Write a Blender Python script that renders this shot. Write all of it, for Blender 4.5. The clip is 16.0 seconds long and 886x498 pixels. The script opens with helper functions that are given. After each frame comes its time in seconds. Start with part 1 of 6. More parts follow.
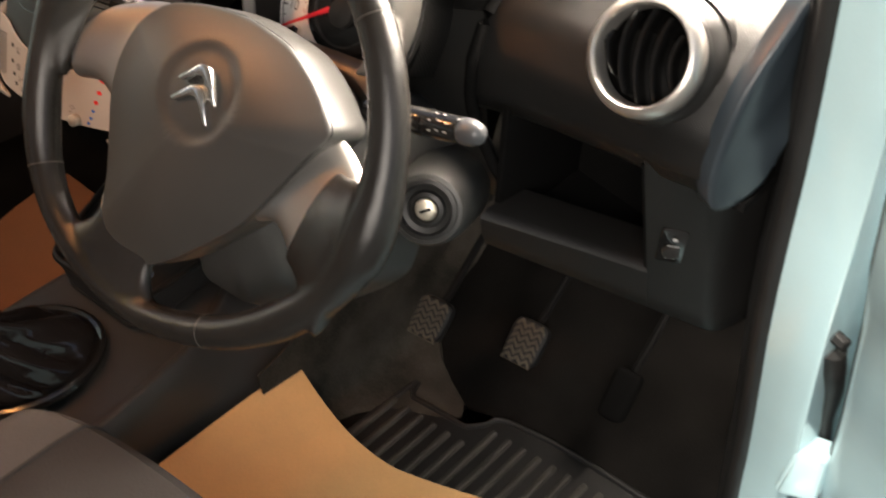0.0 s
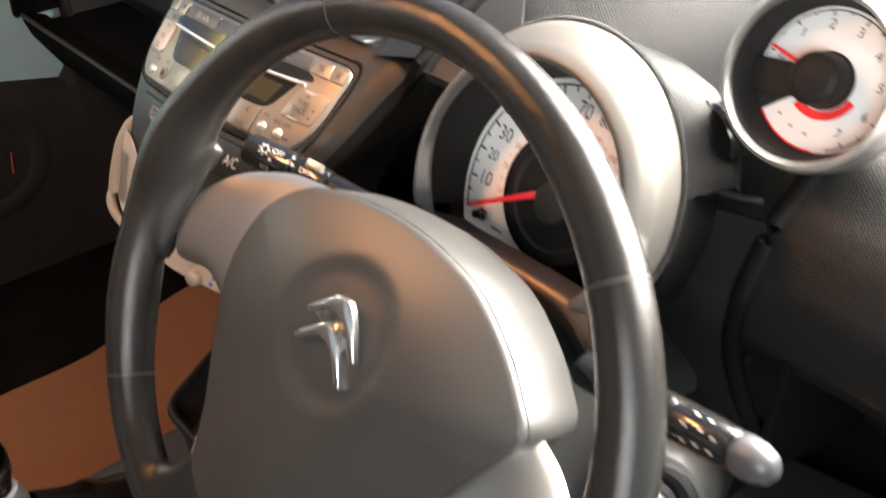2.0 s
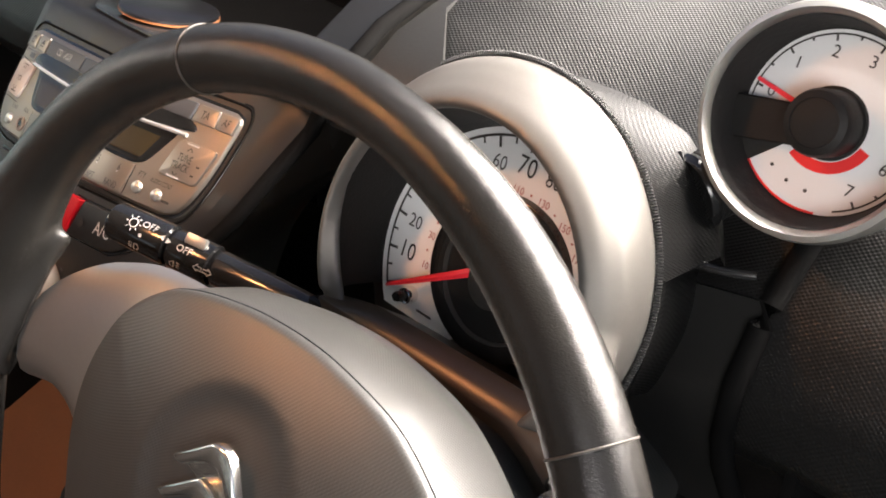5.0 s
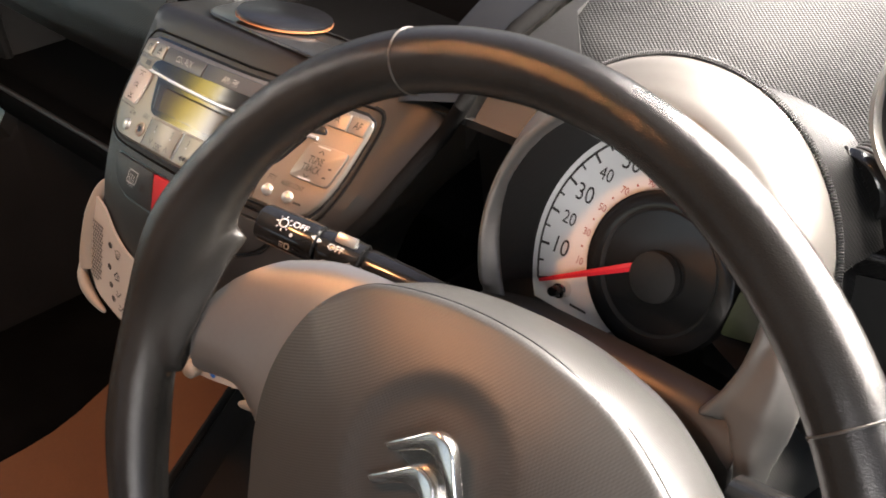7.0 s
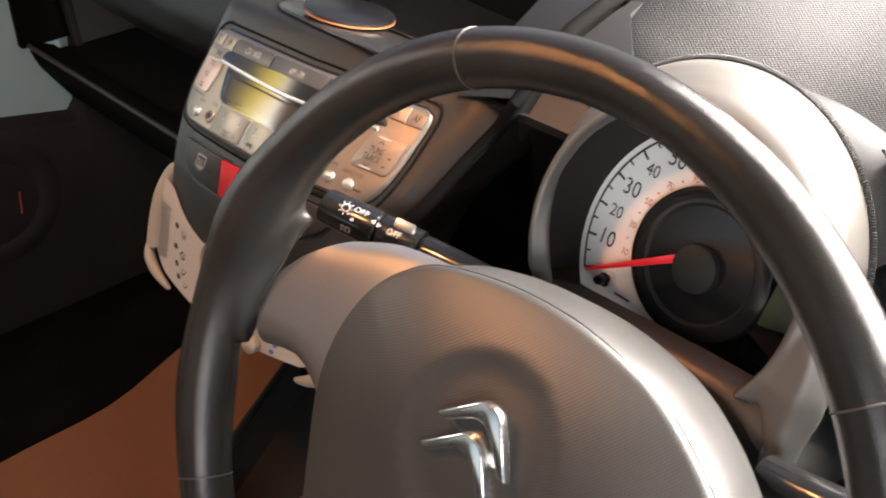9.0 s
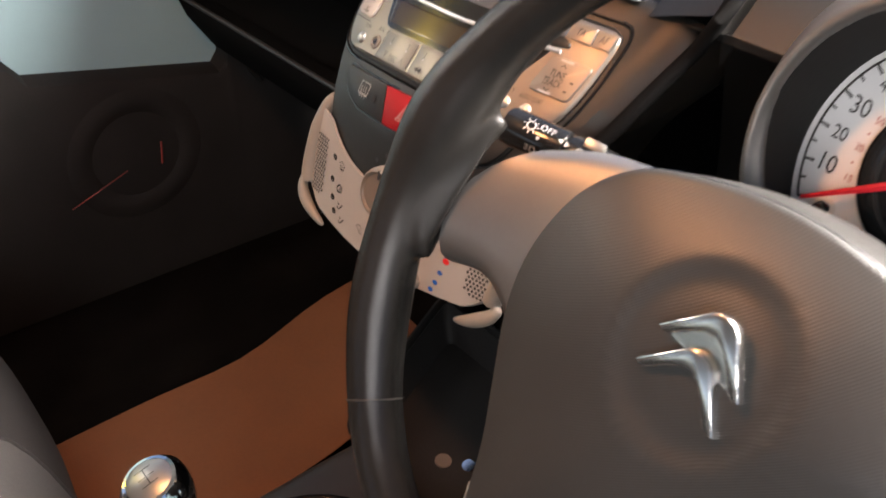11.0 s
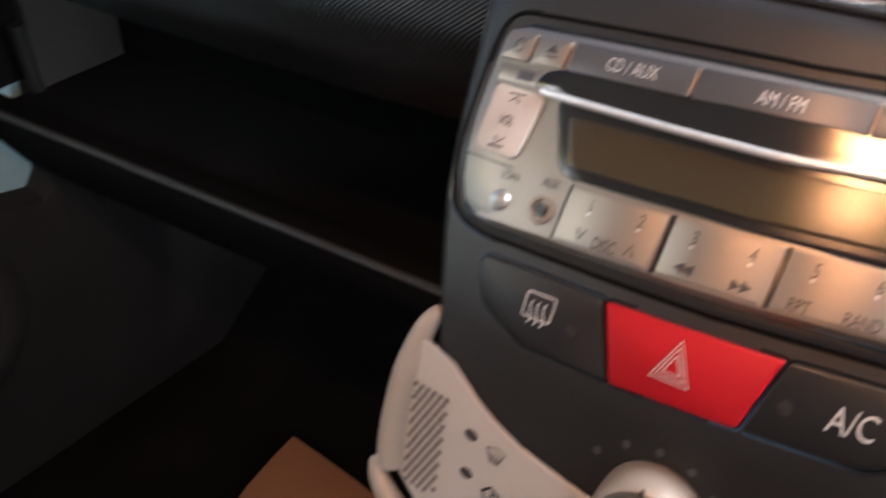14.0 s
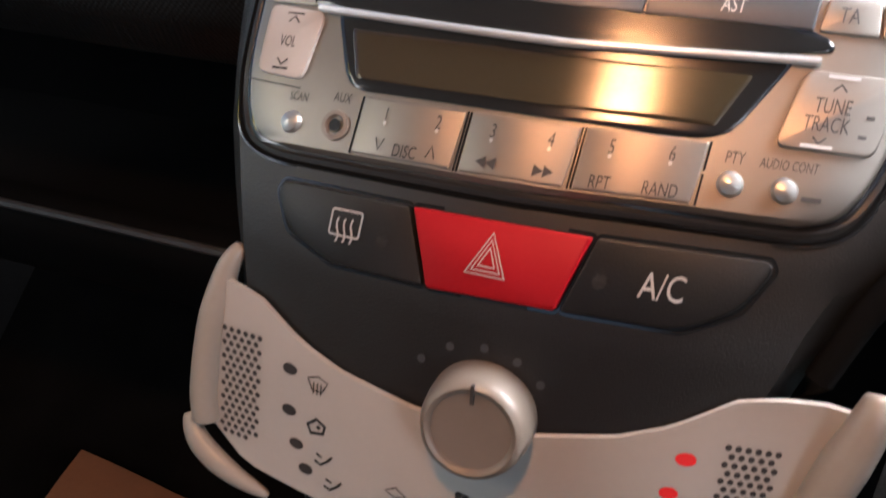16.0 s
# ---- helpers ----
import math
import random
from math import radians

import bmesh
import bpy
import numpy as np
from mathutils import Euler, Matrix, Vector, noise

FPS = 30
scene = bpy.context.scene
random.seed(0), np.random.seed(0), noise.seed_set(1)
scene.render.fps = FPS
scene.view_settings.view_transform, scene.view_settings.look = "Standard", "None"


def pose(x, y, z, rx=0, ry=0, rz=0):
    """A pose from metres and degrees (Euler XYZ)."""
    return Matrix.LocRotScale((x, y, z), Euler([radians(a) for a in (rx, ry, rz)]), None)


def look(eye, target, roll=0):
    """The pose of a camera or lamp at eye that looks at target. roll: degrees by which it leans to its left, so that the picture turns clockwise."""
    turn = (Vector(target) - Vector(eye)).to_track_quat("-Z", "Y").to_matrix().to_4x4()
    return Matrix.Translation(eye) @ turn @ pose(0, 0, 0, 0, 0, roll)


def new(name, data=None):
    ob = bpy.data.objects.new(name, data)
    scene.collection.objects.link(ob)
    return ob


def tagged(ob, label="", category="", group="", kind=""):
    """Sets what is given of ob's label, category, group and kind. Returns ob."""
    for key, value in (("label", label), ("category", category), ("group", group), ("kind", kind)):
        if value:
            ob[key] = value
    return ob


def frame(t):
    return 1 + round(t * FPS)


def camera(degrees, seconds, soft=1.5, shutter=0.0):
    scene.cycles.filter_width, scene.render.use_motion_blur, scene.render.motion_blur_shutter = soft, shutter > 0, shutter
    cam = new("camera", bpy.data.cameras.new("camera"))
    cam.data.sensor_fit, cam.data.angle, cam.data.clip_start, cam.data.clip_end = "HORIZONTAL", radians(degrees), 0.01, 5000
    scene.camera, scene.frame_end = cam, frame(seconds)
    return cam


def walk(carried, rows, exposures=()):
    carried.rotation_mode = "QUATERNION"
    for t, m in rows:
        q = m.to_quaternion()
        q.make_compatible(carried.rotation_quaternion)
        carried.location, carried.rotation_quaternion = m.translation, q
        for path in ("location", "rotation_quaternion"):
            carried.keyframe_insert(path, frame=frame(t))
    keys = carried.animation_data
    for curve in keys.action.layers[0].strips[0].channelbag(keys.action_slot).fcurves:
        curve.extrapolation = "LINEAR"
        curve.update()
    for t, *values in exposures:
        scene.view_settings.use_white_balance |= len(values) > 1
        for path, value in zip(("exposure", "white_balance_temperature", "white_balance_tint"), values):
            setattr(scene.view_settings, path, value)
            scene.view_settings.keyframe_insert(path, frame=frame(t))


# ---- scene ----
cam = camera(44.96, 16.0, 1.8, 0.5)
PATH = [
    (0, (0.8763, -0.4037, 1.0329), (-0.0757, 0.8633, -0.1872), 3.61),
    (0.5, (0.8291, -0.3662, 1.0278), (-0.1945, 0.8670, -0.1686), 3.11),
    (1, (0.7778, -0.3070, 1.0057), (-0.3067, 0.8904, -0.1734), 2.94),
    (1.5, (0.7347, -0.2644, 0.9863), (-0.4163, 0.8758, -0.1864), 2.77),
    (2, (0.6553, -0.2020, 0.9800), (-0.5524, 0.8815, -0.1895), 2.13),
    (2.5, (0.5958, -0.1537, 0.9684), (-0.6295, 0.9203, -0.1914), 2.02),
    (3, (0.5940, -0.1126, 0.9615), (-0.6313, 0.9687, -0.1916), 1.63),
    (3.2, (0.5986, -0.1050, 0.9643), (-0.6178, 0.9844, -0.1905), 1.83),
    (5.3, (0.5613, -0.1120, 0.9373), (-0.5685, 1.0611, -0.2235), 1.55),
    (5.5, (0.5557, -0.1260, 0.9355), (-0.5819, 1.0439, -0.2210), 1.26),
    (6, (0.5461, -0.1449, 0.9382), (-0.5947, 1.0245, -0.2156), 1.16),
    (6.5, (0.5360, -0.1597, 0.9439), (-0.6031, 1.0121, -0.2091), 1.06),
    (7, (0.5269, -0.1721, 0.9448), (-0.6138, 0.9981, -0.2084), 0.94),
    (7.5, (0.5233, -0.1776, 0.9521), (-0.6171, 0.9953, -0.1985), 0.92),
    (8, (0.5348, -0.1812, 0.9587), (-0.6067, 0.9915, -0.1910), 1.06),
    (8.2, (0.5442, -0.1820, 0.9577), (-0.5997, 0.9885, -0.1918), 1.32),
    (10.3, (0.5428, -0.2286, 0.9607), (-0.7541, 0.7473, -0.2079), -0.22),
    (10.5, (0.5386, -0.2304, 0.9525), (-0.7657, 0.7392, -0.2131), -0.14),
    (11, (0.5084, -0.2207, 0.9019), (-0.8055, 0.7342, -0.2651), -0.20),
    (11.5, (0.4514, -0.2001, 0.8470), (-0.8639, 0.7497, -0.3225), -0.28),
    (12, (0.3684, -0.1926, 0.8084), (-0.9449, 0.7637, -0.3580), 0.11),
    (12.5, (0.2499, -0.1874, 0.7602), (-1.0649, 0.7588, -0.4129), -1.70),
    (13, (0.1683, -0.1506, 0.7551), (-1.1090, 0.8571, -0.4081), -1.45),
    (13.5, (0.1201, -0.1413, 0.7711), (-1.0549, 0.9868, -0.3895), -1.31),
    (14, (0.0992, -0.1175, 0.7905), (-0.9253, 1.1516, -0.3670), -1.11),
    (14.5, (0.1003, -0.1046, 0.7979), (-0.7646, 1.3043, -0.3277), 0.39),
    (15, (0.1004, -0.1095, 0.7979), (-0.6662, 1.3321, -0.3572), 0.06),
    (15.5, (0.0965, -0.1135, 0.7813), (-0.5969, 1.3609, -0.3786), 0.53),
    (16, (0.0941, -0.1330, 0.7636), (-0.5621, 1.3601, -0.3940), 0.83),
]
EXPO = [(0, 0.82, 7450, 13), (0.6, 1.20, 6850, 10), (2, 1.21, 6650, 9), (3, 0.97, 6600, 9), (5.5, 0.72, 6700, 13), (6.5, 0.86, 6700, 13), (8, 0.92, 6700, 13), (10.5, 1.03, 6600, 14), (11.5, 0.93, 6600, 14), (12.5, 0.88, 5800, 12), (14, 1.02, 5750, 9), (15, 1.00, 5400, 5), (16, 0.78, 5750, 11)]
walk(cam, [(t, look(eye, target, roll)) for t, eye, target, roll in PATH], EXPO)

# ---- light ----
world = bpy.data.worlds.new("sky")
scene.world = world
world.use_nodes = True
wn_ = world.node_tree.nodes
sky = wn_.new("ShaderNodeTexSky")
sky.sky_type, sky.sun_disc, sky.sun_elevation, sky.sun_rotation = "NISHITA", False, radians(55), radians(183)
wn_["Background"].inputs["Strength"].default_value = 0.085
world.node_tree.links.new(sky.outputs["Color"], wn_["Background"].inputs["Color"])


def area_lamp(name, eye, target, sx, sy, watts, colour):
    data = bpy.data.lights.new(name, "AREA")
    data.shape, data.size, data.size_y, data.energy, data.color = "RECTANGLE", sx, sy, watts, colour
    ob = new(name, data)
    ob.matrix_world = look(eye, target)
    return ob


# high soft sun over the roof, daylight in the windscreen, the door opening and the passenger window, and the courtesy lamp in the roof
data = bpy.data.lights.new("sun", "SUN")
data.energy, data.angle, data.color = 4.5, radians(14), (1.0, 0.98, 0.95)
sun = new("sun", data)
sun.matrix_world = look((0.0, -0.62, 0.95), (0, 0, 0))
area_lamp("windscreen_daylight", (0.50, 0.58, 0.99), (0.50, 0.36, 0.54), 0.50, 0.54, 35.0, (1.0, 0.935, 0.87))
area_lamp("door_daylight", (0.80, 0.46, 1.06), (0.40, 0.08, 0.60), 0.30, 0.30, 10.5, (1.0, 0.95, 0.88))
area_lamp("open_door_sky", (1.05, -0.72, 1.04), (0.32, 0.03, 0.56), 0.42, 0.42, 5.6, (1.0, 0.975, 0.94))
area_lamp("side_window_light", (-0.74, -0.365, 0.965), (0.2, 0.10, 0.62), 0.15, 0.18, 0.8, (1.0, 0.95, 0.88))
area_lamp("courtesy_light", (0.025, -0.160, 1.094), (0.025, -0.160, 0.0), 0.055, 0.055, 1.75, (1.0, 0.42, 0.155))


# ---- materials ----
def material(name, colour, rough=0.5, metal=0.0, grain=0.0, size=400.0, spots=0.15, weave=0.0, pitch=0.0022, coat=0.0, emit=0.0, spec=0.5):
    """A procedural surface: base colour with two scales of variation, noise grain, and a moulded weave of a given pitch."""
    m = bpy.data.materials.new(name)
    m.use_nodes = True
    n, l = m.node_tree.nodes, m.node_tree.links
    b = n["Principled BSDF"]
    b.inputs["Roughness"].default_value, b.inputs["Metallic"].default_value = rough, metal
    b.inputs["Coat Weight"].default_value, b.inputs["Specular IOR Level"].default_value = coat, spec
    if emit:
        b.inputs["Emission Color"].default_value, b.inputs["Emission Strength"].default_value = (*colour, 1), emit
    co = n.new("ShaderNodeTexCoord")
    big = n.new("ShaderNodeTexNoise")
    big.inputs["Scale"].default_value, big.inputs["Detail"].default_value = 14.0, 6.0
    fine = n.new("ShaderNodeTexNoise")
    fine.inputs["Scale"].default_value, fine.inputs["Detail"].default_value = size, 3.0
    l.new(co.outputs["Object"], big.inputs["Vector"]), l.new(co.outputs["Object"], fine.inputs["Vector"])
    mix = n.new("ShaderNodeMath")
    mix.operation = "MULTIPLY_ADD"
    mix.inputs[1].default_value = 0.35
    l.new(fine.outputs["Fac"], mix.inputs[0]), l.new(big.outputs["Fac"], mix.inputs[2])
    ramp = n.new("ShaderNodeValToRGB")
    ramp.color_ramp.elements[0].position, ramp.color_ramp.elements[1].position = 0.35, 0.95
    lo, hi = [c * (1 - spots) for c in colour], [min(1, c * (1 + spots)) for c in colour]
    ramp.color_ramp.elements[0].color, ramp.color_ramp.elements[1].color = (*lo, 1), (*hi, 1)
    l.new(mix.outputs[0], ramp.inputs["Fac"]), l.new(ramp.outputs["Color"], b.inputs["Base Color"])
    rr = n.new("ShaderNodeMapRange")
    rr.inputs["To Min"].default_value, rr.inputs["To Max"].default_value = rough * 0.85, min(1, rough * 1.18)
    l.new(big.outputs["Fac"], rr.inputs["Value"]), l.new(rr.outputs[0], b.inputs["Roughness"])
    height = None
    if grain:
        height = fine.outputs["Fac"]
        strength, dist = grain, 0.0006
    if weave:
        parts = []
        sep = n.new("ShaderNodeSeparateXYZ")
        l.new(co.outputs["Object"], sep.inputs[0])
        along = n.new("ShaderNodeMath")
        l.new(sep.outputs["Y"], along.inputs[0]), l.new(sep.outputs["Z"], along.inputs[1])
        for way in ("ADD", "SUBTRACT"):
            add = n.new("ShaderNodeMath")
            add.operation = way
            l.new(sep.outputs["X"], add.inputs[0]), l.new(along.outputs[0], add.inputs[1])
            sc = n.new("ShaderNodeMath")
            sc.operation = "MULTIPLY"
            sc.inputs[1].default_value = 2 * math.pi / pitch
            l.new(add.outputs[0], sc.inputs[0])
            si = n.new("ShaderNodeMath")
            si.operation = "SINE"
            l.new(sc.outputs[0], si.inputs[0])
            parts.append(si.outputs[0])
        pr = n.new("ShaderNodeMath")
        pr.operation = "ADD"
        l.new(parts[0], pr.inputs[0]), l.new(parts[1], pr.inputs[1])
        height, strength, dist = pr.outputs[0], weave, 0.0003
    if height:
        bump = n.new("ShaderNodeBump")
        bump.inputs["Strength"].default_value, bump.inputs["Distance"].default_value = strength, dist
        l.new(height, bump.inputs["Height"]), l.new(bump.outputs["Normal"], b.inputs["Normal"])
    return m


LEATHER = material("worn_black_leather", (0.0150, 0.0140, 0.0128), 0.21, grain=0.30, size=1800, spots=0.45, spec=0.38)
HUB = material("grey_moulded_plastic", (0.034, 0.0338, 0.0320), 0.41, weave=0.10, pitch=0.0015, spots=0.14)
SILVER = material("silver_painted_plastic", (0.40, 0.38, 0.355), 0.36, 0.9, spots=0.06)
HOODM = material("silver_hood_paint", (0.135, 0.127, 0.116), 0.42, 0.45, spots=0.06)
SATIN = material("satin_silver_ring", (0.46, 0.445, 0.41), 0.30, 0.8, spots=0.06)
CHROME = material("chrome", (0.80, 0.79, 0.77), 0.09, 1.0, spots=0.03)
EMBLEM = material("polished_emblem", (0.80, 0.78, 0.74), 0.20, 1.0, spots=0.05)
# paler than the leather: the seam's thin highlights are put in the colour
SEAMLIT = material("seam_highlight_tone", (0.045, 0.038, 0.032), 0.55, grain=0.4)
DASH = material("black_grained_dash", (0.0080, 0.0080, 0.0078), 0.33, weave=0.30, pitch=0.0029, spots=0.15, spec=0.24)
PLASTIC = material("dark_grey_plastic", (0.0105, 0.0100, 0.0095), 0.52, grain=0.35, size=900, spots=0.15, spec=0.2)
SMOOTH = material("smooth_dark_plastic", (0.013, 0.013, 0.0125), 0.40, grain=0.15, size=900, spots=0.12, spec=0.35)
# blue tint in the base colour stands in for the cap's blue reflection
ENDCAP = material("end_cap_with_blue_reflection", (0.018, 0.025, 0.031), 0.30, spots=0.1)
BLACK = material("gloss_black_plastic", (0.010, 0.010, 0.010), 0.16, spots=0.2)
MATTE = material("matte_black_plastic", (0.019, 0.0175, 0.0165), 0.68, grain=0.4, spots=0.3, spec=0.25)
CONSOLE = material("grey_console_plastic", (0.0130, 0.0118, 0.0104), 0.40, grain=0.30, size=1500, spots=0.22, spec=0.45)
# near-black, almost no sheen: the dark of trays and pockets is in the colour
TRAYM = material("dull_near_black", (0.0045, 0.0044, 0.0043), 0.9, grain=0.3, spots=0.3, spec=0.05)
BUTTON = material("charcoal_button", (0.0110, 0.0102, 0.0093), 0.42, grain=0.2, size=1500, spots=0.12, spec=0.35)
RADIO = material("silver_radio_plastic", (0.25, 0.226, 0.198), 0.42, 0.88, spots=0.05)
LEDGE = material("glossy_dark_ledge", (0.020, 0.020, 0.020), 0.20, spots=0.3)
KEYDARK = material("slate_radio_key", (0.058, 0.060, 0.064), 0.36, 0.2, spots=0.08)
LCD = material("amber_liquid_crystal", (0.036, 0.027, 0.014), 0.16, spots=0.05, spec=0.45)
RED = material("red_button_plastic", (0.27, 0.0035, 0.007), 0.5, grain=0.12, spots=0.06, spec=0.15)
WHITE = material("pale_cream_plastic", (0.39, 0.365, 0.33), 0.40, grain=0.08, spots=0.05)
LEVER = material("beige_lever_plastic", (0.29, 0.255, 0.215), 0.36, spots=0.08)
KNOBM = material("champagne_knob", (0.18, 0.148, 0.118), 0.42, 0.15, spots=0.08)
PRINTD = material("dark_print", (0.030, 0.026, 0.024), 0.6, spots=0.05)
PRINTW = material("white_print", (0.42, 0.41, 0.395), 0.5, spots=0.06)
PRINTR = material("red_print", (0.75, 0.02, 0.02), 0.5, spots=0.05)
PRINTB = material("blue_print", (0.01, 0.10, 0.42), 0.5, spots=0.05)
DIAL = material("white_dial", (0.72, 0.72, 0.72), 0.45, spots=0.03)
NEEDLE = material("red_needle", (0.80, 0.03, 0.05), 0.4, spots=0.04)
REDDARK = material("dark_red_print", (0.30, 0.05, 0.04), 0.5, spots=0.05)
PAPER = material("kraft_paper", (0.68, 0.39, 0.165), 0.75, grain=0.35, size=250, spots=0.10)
# passenger mat's paper, much darker and redder than PAPER
BROWNPAPER = material("darker_brown_paper", (0.25, 0.100, 0.042), 0.8, grain=0.35, size=250, spots=0.12)
CARPET = material("black_carpet", (0.0065, 0.0060, 0.0056), 0.95, grain=1.0, size=520, spots=0.6, spec=0.04)
FELT = material("grey_felt_carpet", (0.036, 0.032, 0.027), 0.95, grain=1.0, size=420, spots=0.9, spec=0.05)
RUBBER = material("black_rubber", (0.010, 0.010, 0.010), 0.58, grain=0.4, spots=0.35, spec=0.35)
PEDAL = material("worn_pedal_rubber", (0.060, 0.050, 0.037), 0.75, grain=0.9, size=300, spots=0.5)
PAINT = material("pale_blue_car_paint", (0.38, 0.555, 0.595), 0.22, spots=0.04, coat=0.8)
TUNNEL = material("worn_tunnel_plastic", (0.034, 0.032, 0.030), 0.42, grain=0.2, size=700, spots=0.25)
DUSTY = material("dusty_mat_rib", (0.030, 0.027, 0.023), 0.7, grain=0.8, size=260, spots=0.8)
BEZEL = material("dark_satin_bezel", (0.055, 0.045, 0.037), 0.34, 0.3, spots=0.1)
SEAT = material("dark_seat_fabric", (0.032, 0.030, 0.029), 0.88, grain=0.8, size=380, spots=0.2)
SEATG = material("light_grey_seat_fabric", (0.085, 0.083, 0.081), 0.85, grain=0.8, size=380, spots=0.15)
VINYL = material("shiny_black_vinyl", (0.010, 0.009, 0.009), 0.16, grain=0.15, size=60, spots=0.3)
HEADLINER = material("pale_headliner", (0.42, 0.42, 0.41), 0.9, grain=0.5, spots=0.08)
ASPHALT = material("asphalt", (0.05, 0.05, 0.05), 0.85, grain=0.8, size=90, spots=0.3)
GLASS = bpy.data.materials.new("clear_glass")
GLASS.use_nodes = True
_g = GLASS.node_tree.nodes["Principled BSDF"]
_g.inputs["Transmission Weight"].default_value, _g.inputs["Roughness"].default_value, _g.inputs["IOR"].default_value = 1.0, 0.02, 1.45


# ---- mesh helpers ----
def V(*a):
    return Vector(a)


def basis(origin, u, v, n):
    m = Matrix.Identity(4)
    for k, c in enumerate((u, v, n, origin)):
        for r in range(3):
            m[r][k] = c[r]
    return m


def thing(name, m, label, category, group="", kind=""):
    if not isinstance(m, Matrix):
        m = Matrix.Translation(m)
    ob = new(name)
    ob.empty_display_size = 0.02
    ob.matrix_world = m
    ob.matrix_basis = m
    return tagged(ob, label, category, group, kind)


def part(name, bm, mat, parent=None, label="", local=False, flat=False, angle=40):
    """Links a bmesh as one mesh object under a thing or a part. Places are the world's unless local."""
    bmesh.ops.recalc_face_normals(bm, faces=bm.faces)
    if parent is not None and not local:
        root, m = parent, Matrix.Identity(4)
        while root is not None:
            m = root.matrix_basis @ m
            root = root.parent
        bm.transform(m.inverted())
    for f in bm.faces:
        f.smooth = not flat
    if not flat:
        lim = radians(angle)
        for e in bm.edges:
            if len(e.link_faces) == 2 and e.calc_face_angle(0) > lim:
                e.smooth = False
    me = bpy.data.meshes.new(name)
    bm.to_mesh(me)
    bm.free()
    me.materials.append(mat)
    ob = new(name, me)
    if parent is not None:
        ob.parent = parent
    if label:
        ob["label"] = label
    return ob


def grid(rows, closed_u=False, closed_v=False, caps=False):
    """A skin over rows of points."""
    bm = bmesh.new()
    vs = [[bm.verts.new(p) for p in r] for r in rows]
    a, b = len(rows), len(rows[0])
    for i in range(a if closed_v else a - 1):
        for j in range(b if closed_u else b - 1):
            q = (vs[i][j], vs[i][(j + 1) % b], vs[(i + 1) % a][(j + 1) % b], vs[(i + 1) % a][j])
            if len(set(q)) == 4:
                bm.faces.new(q)
    if caps:
        bm.faces.new(vs[0]), bm.faces.new(vs[-1][::-1])
    return bm


def thick(bm, d):
    """Gives an open skin a thickness."""
    bmesh.ops.recalc_face_normals(bm, faces=bm.faces)
    bmesh.ops.solidify(bm, geom=bm.faces[:], thickness=d)
    return bm


def tube(path, radius, seg=14, closed=False, squash=1.0, up=None):
    """A tube along points; radius is a number or a function of 0..1."""
    pts = [Vector(p) for p in path]
    n, rows = len(pts), []
    for i, p in enumerate(pts):
        t = (pts[(i + 1) % n] - pts[i - 1]) if closed else pts[min(i + 1, n - 1)] - pts[max(i - 1, 0)]
        t.normalize()
        a = Vector(up) if up else (Vector((0, 0, 1)) if abs(t.z) < 0.9 else Vector((0, 1, 0)))
        s = t.cross(a).normalized()
        w = s.cross(t)
        r = radius(i / (n - 1 if not closed else n)) if callable(radius) else radius
        rows.append([p + r * (math.cos(2 * math.pi * k / seg) * s + squash * math.sin(2 * math.pi * k / seg) * w) for k in range(seg)])
    return grid(rows, closed_u=True, closed_v=closed, caps=not closed)


def lathe(profile, m=None, seg=48, arc=(0, 360), caps=False):
    """Turns a profile of (radius, height) about the z axis of m."""
    m = m or Matrix.Identity(4)
    full = arc[1] - arc[0] >= 360
    angs = [radians(arc[0] + (arc[1] - arc[0]) * k / seg) for k in range(seg if full else seg + 1)]
    return grid([[m @ V(r * math.cos(a), r * math.sin(a), h) for a in angs] for r, h in profile], closed_u=full)


def prism(outline, depth, place, bevel=0.0, seg=2, base=0.0):
    """A slab with a rounded front edge: outline is 2-D, place(u, v, h) lays it into the world, h from base to base + depth."""
    n = len(outline)
    cx, cy = sum(p[0] for p in outline) / n, sum(p[1] for p in outline) / n
    area = sum(outline[i - 1][0] * outline[i][1] - outline[i][0] * outline[i - 1][1] for i in range(n))
    sg = 1 if area > 0 else -1

    def inset(d):
        out = []
        for i, p in enumerate(outline):
            a, b = outline[i - 1], outline[(i + 1) % n]
            e1, e2 = Vector((p[0] - a[0], p[1] - a[1])), Vector((b[0] - p[0], b[1] - p[1]))
            if e1.length < 1e-9 or e2.length < 1e-9:
                out.append(p)
                continue
            e1.normalize(), e2.normalize()
            nn = Vector((-(e1.y + e2.y), e1.x + e2.x))
            k = nn.length
            nn = nn / k if k > 1e-6 else nn
            c = max(0.5, math.sqrt(max(0.0, (1 + e1.dot(e2)) / 2)))
            out.append((p[0] + sg * nn.x * d / c, p[1] + sg * nn.y * d / c))
        return out

    rows = [[place(u, v, base) for u, v in outline], [place(u, v, base + depth - bevel) for u, v in outline]]
    for k in range(1, seg + 1):
        if bevel:
            a = math.pi / 2 * k / seg
            rows.append([place(u, v, base + depth - bevel + bevel * math.sin(a)) for u, v in inset(bevel * (1 - math.cos(a)))])
    bm = grid(rows, closed_u=True)
    bm.verts.ensure_lookup_table()
    ring = bm.verts[-n:]
    f = bm.faces.new(ring)
    g = bm.faces.new(bm.verts[:n][::-1])
    if n > 4:
        bmesh.ops.triangulate(bm, faces=[f, g], ngon_method="EAR_CLIP")
    return bm


